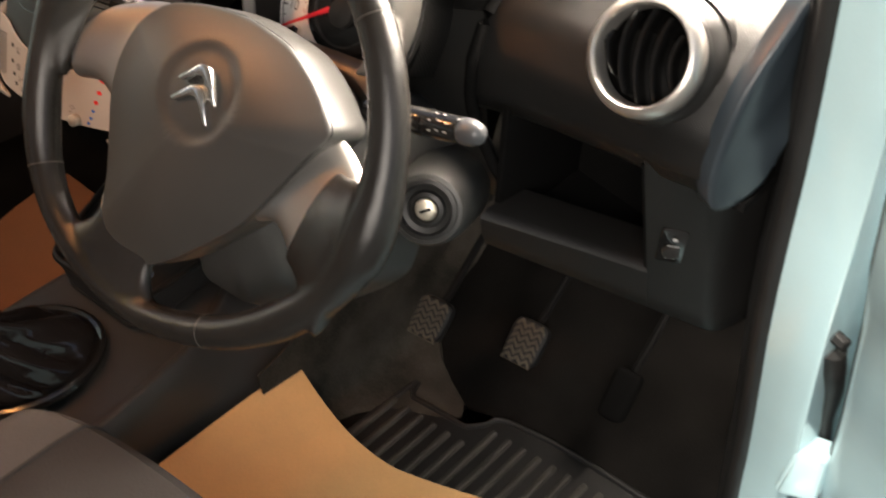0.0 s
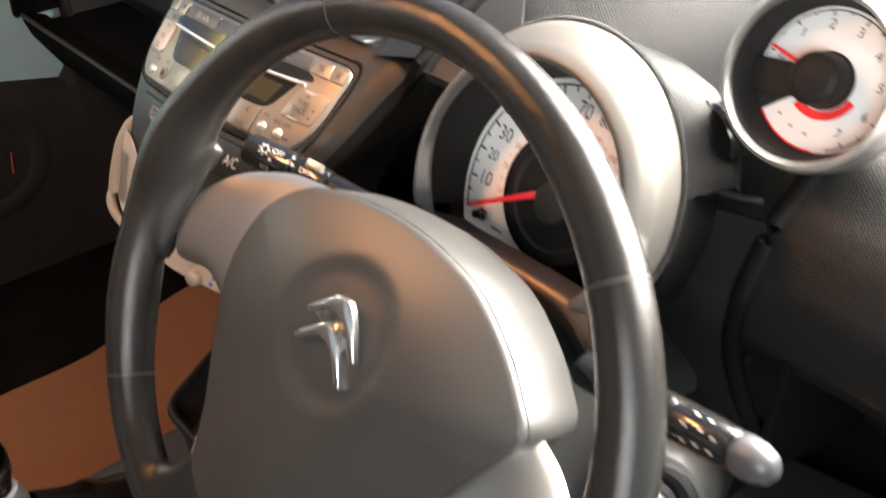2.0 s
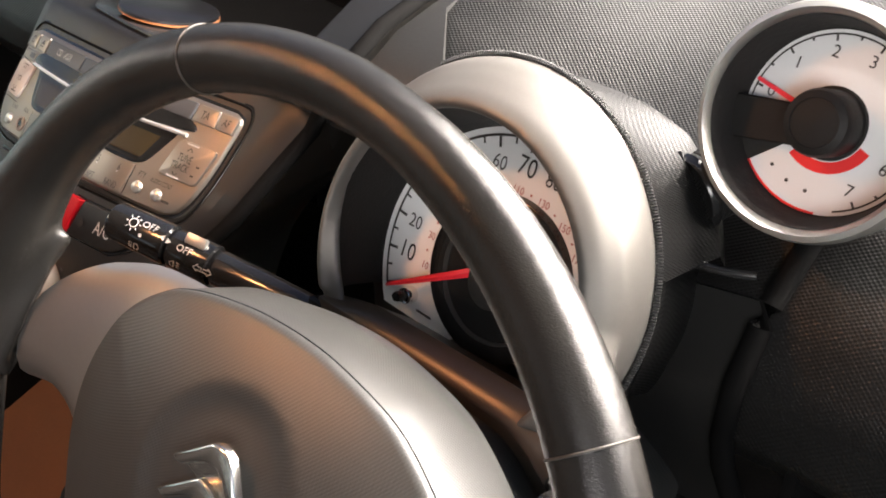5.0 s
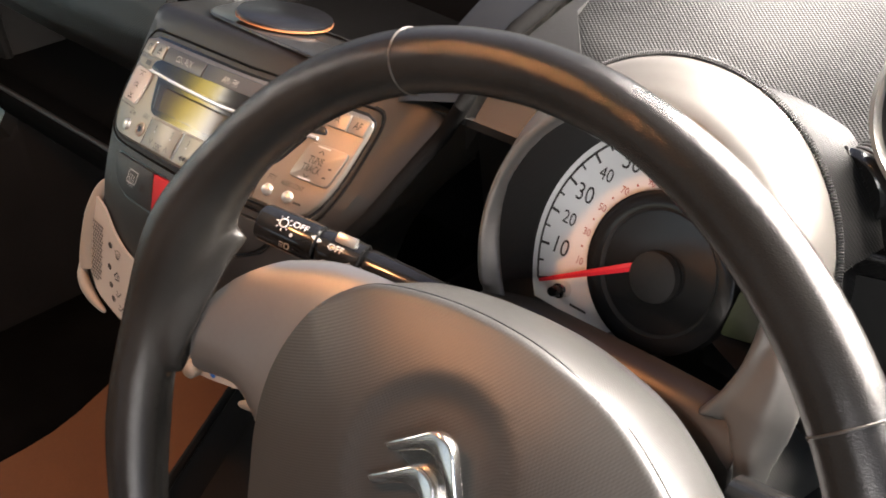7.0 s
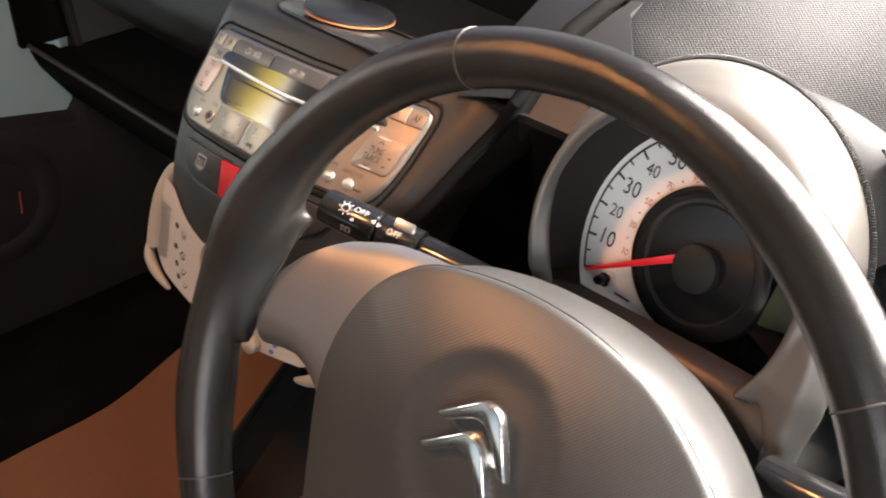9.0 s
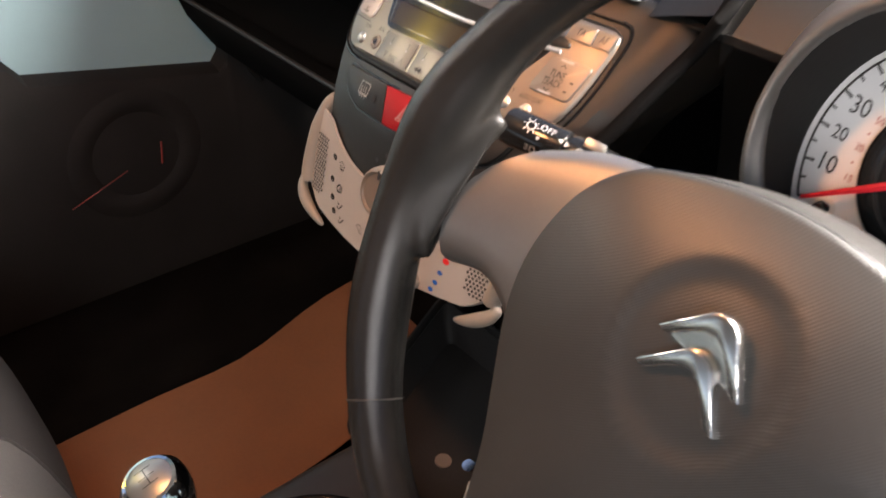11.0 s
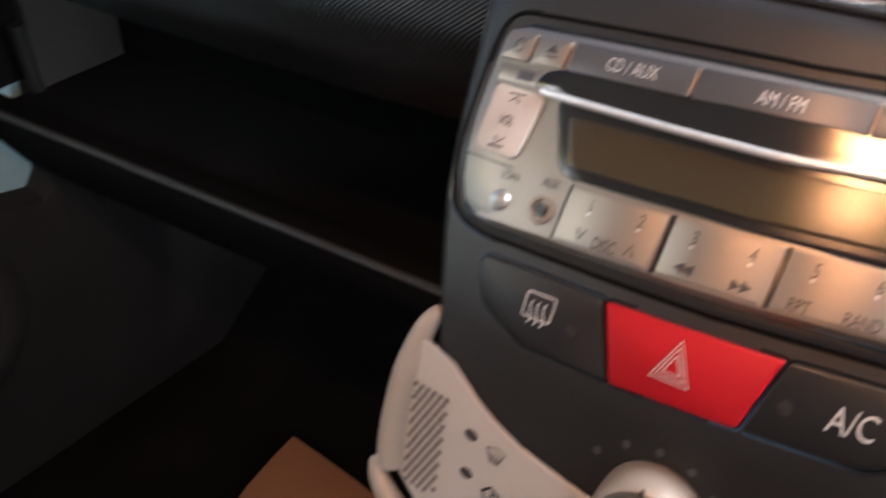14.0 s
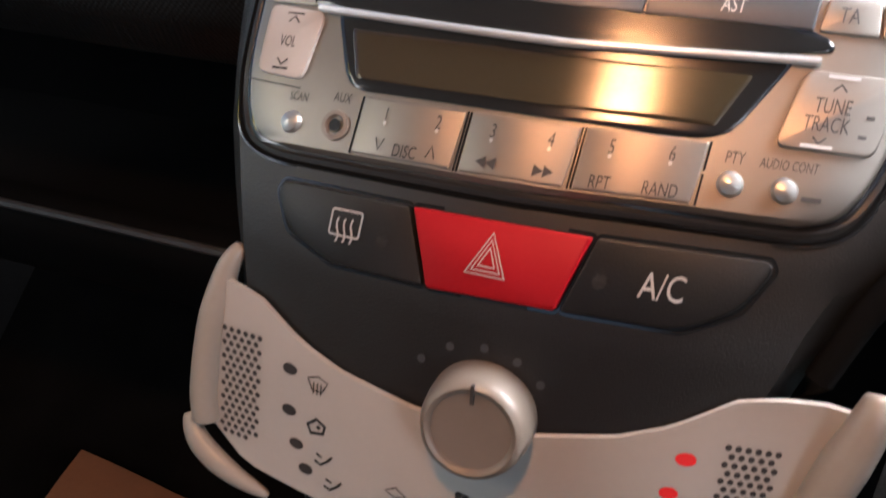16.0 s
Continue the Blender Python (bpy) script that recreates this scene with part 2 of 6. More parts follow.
def smooth_loop(pts, k=6):
    """A closed Catmull-Rom curve through 2-D points."""
    n, out = len(pts), []
    for i in range(n):
        p0, p1, p2, p3 = (Vector(pts[(i + d) % n]) for d in (-1, 0, 1, 2))
        for j in range(k):
            t = j / k
            q = 0.5 * (2 * p1 + (p2 - p0) * t + (2 * p0 - 5 * p1 + 4 * p2 - p3) * t * t + (3 * p1 - p0 - 3 * p2 + p3) * t ** 3)
            out.append(tuple(q))
    return out


def smooth_line(pts, k=6):
    """An open Catmull-Rom curve through points of any dimension."""
    n, out = len(pts), []
    for i in range(n - 1):
        p0, p1, p2, p3 = (Vector(pts[max(0, min(n - 1, i + d))]) for d in (-1, 0, 1, 2))
        for j in range(k):
            t = j / k
            out.append(0.5 * (2 * p1 + (p2 - p0) * t + (2 * p0 - 5 * p1 + 4 * p2 - p3) * t * t + (3 * p1 - p0 - 3 * p2 + p3) * t ** 3))
    return out + [Vector(pts[-1])]


def rounded(pts, r, k=4):
    """A polygon with its corners rounded off; r is one radius or one for each corner."""
    out, n = [], len(pts)
    for i, p in enumerate(pts):
        a, b, p = Vector(pts[i - 1]), Vector(pts[(i + 1) % n]), Vector(p)
        ri = r[i] if isinstance(r, (list, tuple)) else r
        d1, d2 = a - p, b - p
        l1, l2 = min(ri, d1.length * 0.49), min(ri, d2.length * 0.49)
        s, e = p + d1.normalized() * l1, p + d2.normalized() * l2
        for j in range(k + 1):
            t = j / k
            out.append(tuple((1 - t) ** 2 * s + 2 * t * (1 - t) * p + t * t * e))
    return out


def box(a, b, bevel=0.0, m=None):
    bm = bmesh.new()
    bmesh.ops.create_cube(bm, size=1)
    for v in bm.verts:
        v.co = V(*[a[i] + (v.co[i] + 0.5) * (b[i] - a[i]) for i in range(3)])
    if bevel:
        bmesh.ops.bevel(bm, geom=bm.edges[:], offset=bevel, segments=2, affect="EDGES", profile=0.5)
    if m is not None:
        bm.transform(m)
    return bm


def merge(*bms):
    out = bmesh.new()
    for b in bms:
        me = bpy.data.meshes.new("tmp")
        b.to_mesh(me)
        b.free()
        out.from_mesh(me)
        bpy.data.meshes.remove(me)
    return out


def lettering(text, size, place, angle=0.0, at=(0, 0), lift=0.0004, align="CENTER", depth=0.00012, squeeze=1.0):
    """Built-in font as a bmesh, laid by place(u, v, h) round the point at."""
    cu = bpy.data.curves.new("text", "FONT")
    cu.body, cu.size, cu.align_x, cu.align_y, cu.resolution_u = text, size, align, "CENTER", 3
    ob = bpy.data.objects.new("text", cu)
    scene.collection.objects.link(ob)
    bpy.context.view_layer.update()
    me = bpy.data.meshes.new_from_object(ob.evaluated_get(bpy.context.evaluated_depsgraph_get()))
    bm = bmesh.new()
    bm.from_mesh(me)
    bpy.data.objects.remove(ob)
    bpy.data.curves.remove(cu)
    bpy.data.meshes.remove(me)
    c, s = math.cos(radians(angle)), math.sin(radians(angle))
    for v in bm.verts:
        x, y = v.co.x * squeeze, v.co.y
        v.co = place(at[0] + c * x - s * y, at[1] + s * x + c * y, lift)
    return bm


def stroke(pts, width, place, lift=0.0004, closed=False):
    """A flat printed line through 2-D points."""
    p = [Vector(q) for q in pts]
    n, rows = len(p), []
    for i in range(n):
        a = p[i - 1] if (closed or i) else p[i]
        b = p[(i + 1) % n] if (closed or i < n - 1) else p[i]
        d = (b - a).normalized()
        nn = Vector((-d.y, d.x)) * width / 2
        rows.append([place(*(p[i] + nn), lift), place(*(p[i] - nn), lift)])
    return grid(rows, closed_v=closed)


def disc(c, r, place, lift=0.0004, n=20, ry=None):
    bm = bmesh.new()
    bm.faces.new([bm.verts.new(place(c[0] + r * math.cos(2 * math.pi * k / n), c[1] + (ry or r) * math.sin(2 * math.pi * k / n), lift)) for k in range(n)])
    return bm


def framed(m):
    return lambda u, v, h=0.0: m @ V(u, v, h)

# ---- frames of the place: x to the car's right, y to its nose, z up from the cabin floor; x = 0 is the car's middle ----
A25, A18 = radians(25), radians(22)
WHEEL_AT = V(0.3278, 0.0166, 0.6233)
COLUMN = basis(WHEEL_AT, (1, 0, 0), (0, math.sin(A25), math.cos(A25)), (0, -math.cos(A25), math.sin(A25)))
WHEEL = COLUMN @ pose(0, 0, 0, 0, 0, -10)
DIALS = basis((0.3195, 0.1845, 0.6445), (1, 0, 0), (0, math.sin(A18), math.cos(A18)), (0, -math.cos(A18), math.sin(A18)))

FACE_Z = [0.36, 0.40, 0.45, 0.48, 0.515, 0.55, 0.562, 0.58, 0.597, 0.615, 0.634, 0.66, 0.70]
FACE_Y = [0.074, 0.079, 0.088, 0.095, 0.103, 0.114, 0.120, 0.131, 0.1445, 0.161, 0.178, 0.203, 0.243]


def face(x, z, h=0.0):
    """A place on the centre console's curved front: x across, z up, h out of it; its sides fall back."""
    z = z + 0.0025 + 0.045 * x - 0.45 * x * x + 0.003 * min(1.0, max(0.0, (0.585 - z) / 0.02))
    y = float(np.interp(z, FACE_Z, FACE_Y))
    s = float(np.interp(z + 0.008, FACE_Z, FACE_Y) - np.interp(z - 0.008, FACE_Z, FACE_Y)) / 0.016
    k = 1 / math.sqrt(1 + s * s)
    back = min(0.0205, 0.10 * x + 0.9 * x * x) if x > 0 else 1.0 * x * x
    x += max(0.0005, 0.0045 - 0.35 * x * x)
    return V(x, y + back - h * k, z + h * k * s)


# ---- setting ----
def sheet(name, rows, mat, d, label, kind="structure", category=""):
    ob = part(name, thick(grid(rows), d), mat)
    return tagged(ob, label, category, "", kind)


ground = part("ground", box((-40, -40, -0.36), (40, 40, -0.33)), ASPHALT)
tagged(ground, "dark asphalt ground under the car", "ground", "", "structure")


def floor_y(y):
    return 0.0 if y < 0.45 else (y - 0.45) * 0.75 if y < 0.62 else 0.1275 + (y - 0.62) * 3.2


ys = [-1.3, -0.6, -0.1, 0.2, 0.38, 0.45, 0.5, 0.56, 0.62, 0.68, 0.74, 0.80]
tagged(part("floor", thick(grid([[V(x, y, floor_y(y) - 0.004) for x in np.linspace(-0.70, 0.69, 24)] for y in ys]), -0.02), CARPET), "black carpeted car floor rising to the bulkhead", "floor", "", "structure")

# body shell: roof, sides with their window openings, rear, bulkhead
shell = thing("car_body", (0, 0, -0.3), "pale blue small car body with open driver's door", "car", kind="structure")
part("roof", thick(grid([[V(x, y, 1.145 - 0.10 * (abs(x) / 0.62) ** 3 - 0.05 * ((y + 0.6) / 0.9) ** 2) for x in np.linspace(-0.58, 0.64, 13)] for y in np.linspace(-1.6, 0.10, 12)]), 0.02), HEADLINER, shell, "pale fabric headliner")
part("roof_rail", box((-0.90, -1.6, 1.12), (-0.56, 0.10, 1.14), 0.006), PAINT, shell)
part("bulkhead", box((-0.70, 0.80, -0.05), (0.70, 0.84, 0.80)), MATTE, shell)
part("rear_panel", box((-0.66, -1.72, -0.05), (0.66, -1.66, 0.72)), MATTE, shell)
part("side_wall", box((-0.76, -1.7, -0.05), (-0.72, -0.62, 0.72)), MATTE, shell)
part("side_wall", box((0.72, -1.7, -0.05), (0.76, -0.62, 0.72)), MATTE, shell)
for sx in (-1, 1):
    part("windscreen_pillar", tube([(sx * 0.80, 0.82, 0.78), (sx * 0.78, 0.45, 1.00), (sx * 0.72, 0.02, 1.10)], 0.03, 10), MATTE, shell)
    part("rear_pillar", tube([(sx * 0.70, -0.62, 0.70), (sx * 0.60, -0.66, 1.13)], 0.05, 10), MATTE, shell)
    part("quarter_pillar", tube([(sx * 0.68, -1.66, 0.70), (sx * 0.58, -1.5, 1.13)], 0.07, 10), MATTE, shell)
part("sill", box((0.70, -0.62, -0.12), (0.80, 0.55, 0.02), 0.012), PAINT, shell, "pale blue painted sill")

# the front jamb of the driver's door opening: rubber seal, painted jamb
JAMB_Z = [-0.14, 0.0, 0.147, 0.234, 0.317, 0.428, 0.50, 0.564, 0.62, 0.70, 0.86]
JAMB_Y = [0.47, 0.435, 0.398, 0.379, 0.354, 0.319, 0.302, 0.291, 0.282, 0.262, 0.215]


def jamb(x, z, d=0.0):
    return V(x, float(np.interp(z, JAMB_Z, JAMB_Y)) + d, z)


zs = np.linspace(-0.13, 0.85, 26)
part("door_jamb", thick(grid([[jamb(x, z, dy) for x, dy in ((0.684, 0.004), (0.690, 0.001), (0.712, -0.007), (0.728, -0.013), (0.735, -0.012), (0.739, 0.004), (0.742, 0.05), (0.752, 0.09), (0.80, 0.095))] for z in zs]), 0.004), PAINT, shell, "pale blue painted door jamb")
part("door_seal", tube([jamb(0.681, z, 0.004) for z in zs], 0.0095, 10), RUBBER, shell, "black rubber door seal")
part("jamb_trim", thick(grid([[jamb(x, z, dy) for x, dy in ((0.630, 0.20), (0.642, 0.09), (0.650, 0.046), (0.658, 0.026), (0.6655, 0.0155), (0.667, 0.020), (0.6685, 0.0125), (0.676, 0.006))] for z in zs]), 0.003), RUBBER, shell, "dark plastic pillar trim")
tagged(shell, "pale blue small car body with open driver's door", "car body", "", "structure")

# ---- driver's door, standing open ----
OPEN, INW = V(0.906, -0.423, 0), V(-0.423, -0.906, 0)
EDGE_Z, EDGE_Y = [-0.12, 0.033, 0.186, 0.29, 0.37, 0.471, 0.533, 0.60, 0.72], [0.50, 0.445, 0.388, 0.347, 0.325, 0.280, 0.254, 0.212, 0.16]
door = thing("driver_door", (0.80, 0.50, -0.12), "pale blue driver's door standing wide open", "car door")


def doorp(d, z, inw=0.0):
    y = float(np.interp(z, EDGE_Z, EDGE_Y))
    return V(0.762, y, z) + OPEN * d + INW * inw


dz_ = np.linspace(-0.12, 0.72, 22)
part("inner_skin", grid([[doorp(-0.01, z, -0.09), doorp(0.0, z, -0.012), doorp(0.003, z, -0.003), doorp(0.010, z, 0.0)] + [doorp(d, z, 0.004 * math.sin(d * 20)) for d in np.linspace(0.03, 1.0, 16)] + [doorp(1.02, z, -0.05), doorp(1.0, z, -0.10)] for z in dz_]), PAINT, door, "pale blue painted inner skin")
part("outer_skin", grid([[doorp(d, z, -0.10 - 0.01 * math.sin(3 * z)) for d in np.linspace(-0.01, 1.0, 6)] for z in dz_]), PAINT, door)
part("door_panel", prism(smooth_loop([(0.055, 0.10), (0.085, 0.17), (0.14, 0.20), (0.5, 0.30), (0.9, 0.33), (0.92, -0.02), (0.5, -0.06), (0.10, -0.06), (0.06, 0.0)], 4), 0.035, lambda u, v, h: doorp(u, v, 0.006 + h), 0.010), PLASTIC, door, "dark plastic door panel")
part("panel_edge", tube([doorp(u, v, 0.030) for u, v in ((0.060, 0.10), (0.085, 0.165), (0.14, 0.195), (0.3, 0.245))], 0.004, 6), SATIN, door)
part("edge_seal", tube([doorp(-0.003, z, -0.018) for z in dz_], 0.0065, 8), RUBBER, door, "black rubber edge seal")
part("edge_strip", tube([doorp(-0.012, z, -0.030) for z in np.linspace(0.38, 0.66, 8)], 0.0035, 8), SATIN, door, "pale metal strip")
part("check_strap", tube([(0.684, 0.326, 0.480), (0.700, 0.317, 0.476), (0.712, 0.315, 0.474), (0.752, 0.301, 0.470)], lambda t: 0.0075 - 0.0015 * t, 8), RUBBER, shell, "dark door check strap")
part("strap_bracket", prism(rounded([(0.684, 0.470), (0.700, 0.466), (0.708, 0.474), (0.702, 0.484), (0.686, 0.490)], 0.004), 0.010, lambda u, v, h: V(u, 0.312 - h + 0.008, v), 0.003), BLACK, shell, "black strap bracket")
for z, hh in ((0.27, 0.035), (0.13, 0.03)):
    jy = float(np.interp(z, JAMB_Z, JAMB_Y))
    part("hinge", prism(rounded([(0.728, z - hh), (0.768, z - hh * 0.6), (0.765, z + hh), (0.735, z + hh * 0.8)], 0.006), 0.03, lambda u, v, h: V(u, jy + 0.005 - h, v), 0.005), PAINT, shell, "painted steel door hinge")
part("harness_sleeve", tube(smooth_line([(0.742, 0.312, 0.452), (0.746, 0.322, 0.425), (0.747, 0.345, 0.385), (0.744, 0.372, 0.33), (0.748, 0.39, 0.28)], 4), lambda t: 0.011 - 0.004 * t, 10), RUBBER, shell, "black rubber cable sleeve")

# added unseen glowing board beyond the passenger window; gives the display its yellow reflection
board = part("backdrop", box((-3.04, -1.72, 1.74), (-3.0, -1.36, 2.36), 0.004), material("yellow_glow_board", (1.0, 0.72, 0.05), 0.6, emit=6.0))
tagged(board, "added unseen yellow board on a post, glowing for the display's reflection", "backdrop", "", "structure")
part("post", box((-3.035, -1.56, -0.335), (-3.005, -1.52, 1.742), 0.003), MATTE, board, "added dark post under the glowing board")

# ---- passenger door ----
pdoor = thing("passenger_door", (-0.70, 0.0, -0.08), "closed passenger door, pale blue metal over black plastic", "car door")
part("inner_skin", box((-0.76, -0.62, -0.08), (-0.715, 0.62, 0.70), 0.01), PAINT, pdoor, "pale blue painted metal")
rows = []
for y in [-0.60, -0.35, -0.10, 0.0, 0.03, 0.05, 0.10, 0.16, 0.22, 0.27, 0.290, 0.300, 0.308, 0.314, 0.34, 0.42, 0.50, 0.60]:
    zt = float(np.interp(y, [-0.6, -0.10, 0.03, 0.05, 0.290, 0.300, 0.308, 0.314, 0.60], [0.42, 0.39, 0.355, 0.328, 0.277, 0.290, 0.34, 0.46, 0.62]))
    rows.append([V(-0.716, y, zt + 0.004), V(-0.700, y, zt + 0.003), V(-0.688, y, zt - 0.002), V(-0.685, y, zt - 0.010), V(-0.685, y, zt * 0.5), V(-0.690, y, 0.0)])
part("door_panel", grid(rows), MATTE, pdoor, "black plastic lower panel")
part("edge_trim", tube(smooth_line([(-0.686, 0.305, 0.44), (-0.684, 0.312, 0.36), (-0.682, 0.325, 0.29), (-0.682, 0.345, 0.25)], 4), lambda t: 0.007 - 0.003 * t, 8), SMOOTH, pdoor)
SPK = basis((-0.684, 0.16, 0.20), (0, 1, 0), (0, 0, 1), (1, 0, 0))
part("speaker_surround", lathe([(0.056, -0.002), (0.066, 0.003), (0.078, 0.004), (0.092, -0.002)], SPK), MATTE, pdoor, "raised round speaker surround")
part("speaker_grille", lathe([(0.0, 0.003), (0.03, 0.004), (0.058, 0.001)], SPK), MATTE, pdoor)
part("cable", tube([(-0.670, 0.19, 0.215), (-0.668, 0.186, 0.185)], 0.0013, 6), REDDARK, pdoor, "short red tag")
part("cable", tube([(-0.668, 0.14, 0.19), (-0.664, 0.10, 0.178), (-0.662, 0.06, 0.165)], 0.0006, 6), REDDARK, pdoor, "thin red cord")

# ---- dashboard ----
dash = thing("dashboard", (0.0, 0.5, 0.35), "black grained plastic dashboard with round vent", "dashboard")


def pad(x, s):
    """The padded upper part on the driver's side, s from the windscreen to its lower lip."""
    prof = [(0.80, 0.80), (0.60, 0.775), (0.45, 0.752), (0.34, 0.730), (0.275, 0.706), (0.240, 0.676), (0.224, 0.640), (0.224, 0.610), (0.236, 0.592), (0.262, 0.584)]
    i = min(int(s), len(prof) - 2)
    y, z = (Vector(prof[i]).lerp(Vector(prof[i + 1]), s - i))
    lift = -0.035 * math.exp(-((x - 0.30) / 0.11) ** 2) * (1 if y < 0.5 else max(0, (0.8 - y) / 0.3))
    return V(x, y + 0.22 * max(0, x - 0.60) ** 2 / 0.1, z + lift)


S = [k / 4 for k in range(0, 37)]
part("upper_pad", thick(grid([[pad(x, s) for x in np.linspace(0.4235, 0.640, 24)] for s in S]), 0.008), DASH, dash, "black grained pad")


def pad_left(s):
    """The left edge of the top pad, which bends to the driver near the dials."""
    return 0.168 + 0.85 * max(0.0, 0.298 - pad(0.3, s).y)


part("top_pad", thick(grid([[pad(pad_left(s), s) + V(dx, 0, 0.001 - dz) for dx, dz in ((-0.0050, 0.014), (-0.0046, 0.006), (-0.0032, 0.0022), (-0.0014, 0.0005))] + [pad(x, s) + V(0, 0, 0.001) for x in np.linspace(pad_left(s), 0.4230, 24)] for s in [k / 4 for k in range(0, 21)]]), 0.006), DASH, dash, "black grained top pad")
rows = []
for k in range(9):
    rows.append([pad(x, 5 + k / 4) for x in np.linspace(0.330, 0.4225, 12)])
for dy, dz, xe in ((0.001, 0.014, 0.425), (0.004, 0.035, 0.434), (0.012, 0.06, 0.445), (0.024, 0.09, 0.453), (0.04, 0.12, 0.455)):
    rows.append([V(x, pad(x, 7).y + dy, pad(min(x, 0.4225), 7).z - dz) for x in np.linspace(0.330, xe, 12)])
part("pad_flank", thick(grid(rows), 0.006), SMOOTH, dash, "smooth dark pad flank")
part("pad_joint", tube([pad(0.4232, s) - V(0, 0.001, -0.0005) for s in S[:29]] + [V(0.4265, 0.2235, 0.585), V(0.436, 0.226, 0.562), V(0.446, 0.234, 0.535), V(0.453, 0.246, 0.51)], 0.0055, 10), TRAYM, dash, "black rubber joint strip")
# smooth panel between the console's groove and the dials, undercut at its foot
IPZ = [0.46, 0.56, 0.630, 0.644, 0.650, 0.654, 0.660, 0.675, 0.690, 0.702, 0.710, 0.716]
IPY = [0.275, 0.268, 0.258, 0.245, 0.226, 0.2175, 0.2165, 0.228, 0.243, 0.262, 0.290, 0.33]
part("infill_panel", thick(grid([[V(x, y + 0.10 * max(0, x - 0.17), z - (0.0035 if z > 0.665 else 0.0)) for x in np.linspace(0.135 if z < 0.655 else 0.170, 0.275 if z < 0.665 else 0.172 + 0.85 * max(0.0, 0.298 - y), 14)] for z, y in zip(IPZ, IPY)]), 0.004), SMOOTH, dash, "smooth dark panel beside the dials")
part("column_surround", thick(grid([[V(x, 0.295 - 0.02 * math.cos((z - 0.62) * 12) + 0.25 * (x - 0.36) ** 2, z) for x in np.linspace(0.14, 0.40, 14)] for z in np.linspace(0.44, 0.66, 10)]), 0.006), MATTE, dash)
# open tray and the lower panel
# near-black lining: the tray's darkness is put in its colour
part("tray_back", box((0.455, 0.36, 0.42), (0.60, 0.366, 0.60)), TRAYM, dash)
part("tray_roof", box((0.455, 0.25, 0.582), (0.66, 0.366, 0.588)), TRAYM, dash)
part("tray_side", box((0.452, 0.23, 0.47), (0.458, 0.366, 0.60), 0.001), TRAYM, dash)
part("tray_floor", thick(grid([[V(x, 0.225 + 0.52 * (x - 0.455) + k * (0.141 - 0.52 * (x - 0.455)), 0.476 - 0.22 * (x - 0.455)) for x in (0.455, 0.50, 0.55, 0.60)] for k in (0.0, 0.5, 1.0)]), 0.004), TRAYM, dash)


def lip_z(x):
    return 0.503 - 0.22 * (x - 0.455)


def low(x, z, out=0.0):
    """The lower dash panel, which falls away to the nose as it goes down and to the right."""
    y = 0.205 + 0.52 * (x - 0.455) + 0.35 * (lip_z(x) - z) + 130 * max(0, x - 0.632) ** 2
    return V(x, y - out, z)


def low_b(x):
    return 0.457 - 0.35 * (x - 0.455)


rows = []
for x in np.linspace(0.455, 0.586, 14):
    zt, zb = lip_z(x), low_b(x)
    rows.append([low(x, zt - 0.003) + V(0, 0.06, 0), low(x, zt) + V(0, 0.012, 0.001), low(x, zt - 0.001) + V(0, 0.004, 0), low(x, zt - 0.005), low(x, (zt + zb) / 2, 0.002), low(x, zb + 0.008), low(x, zb + 0.002) + V(0, 0.006, 0), low(x, zb) + V(0, 0.016, 0), low(x, zb) + V(0, 0.09, 0.01)])
part("tray_lip", thick(grid(rows), 0.004), PLASTIC, dash, "dark plastic knee panel edge")
rows = []
for x in np.linspace(0.585, 0.655, 14):
    zb = low_b(x) + 9 * max(0, x - 0.640) ** 2 * 4
    zz_ = [0.606 + (zb + 0.008 - 0.606) * k / 9 for k in range(10)]
    rows.append([low(x, z) for z in zz_] + [low(x, zb + 0.002) + V(0, 0.006, 0), low(x, zb) + V(0, 0.016, 0), low(x, zb) + V(0, 0.09, 0.01)])
part("knee_panel", thick(grid(rows), 0.005), PLASTIC, dash, "dark plastic side panel")
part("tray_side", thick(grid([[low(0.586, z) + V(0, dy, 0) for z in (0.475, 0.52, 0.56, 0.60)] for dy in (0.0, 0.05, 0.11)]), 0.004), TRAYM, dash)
SWM = basis(low(0.604, 0.513, -0.001), V(0.887, 0.461, 0), V(0.145, -0.28, 0.95).normalized(), V(0.46, -0.84, -0.28).normalized())
part("switch_recess", prism(rounded([(-0.011, -0.022), (0.011, -0.022), (0.011, 0.022), (-0.011, 0.022)], 0.003), 0.003, framed(SWM), 0.001), BLACK, dash, "gloss black headlamp level switch")
part("switch_wheel", lathe([(0.0, 0.006), (0.007, 0.006), (0.0075, 0.003)], SWM @ pose(0, -0.006, 0), 20), MATTE, dash)
part("switch_mark", merge(disc((0.001, 0.012), 0.0022, framed(SWM), 0.0046), stroke([(-0.004, 0.003), (0.006, 0.003)], 0.0012, framed(SWM), 0.0046), stroke([(-0.004, -0.014), (0.004, -0.014)], 0.0015, framed(SWM), 0.0046)), PRINTW, dash)
part("screw_head", lathe([(0.0, 0.002), (0.006, 0.002), (0.007, 0.0)], basis((0.505, 0.272, 0.5815), (1, 0, 0), (0, 0.5, 0.86), (0, -0.86, 0.5)), 20), PLASTIC, dash)
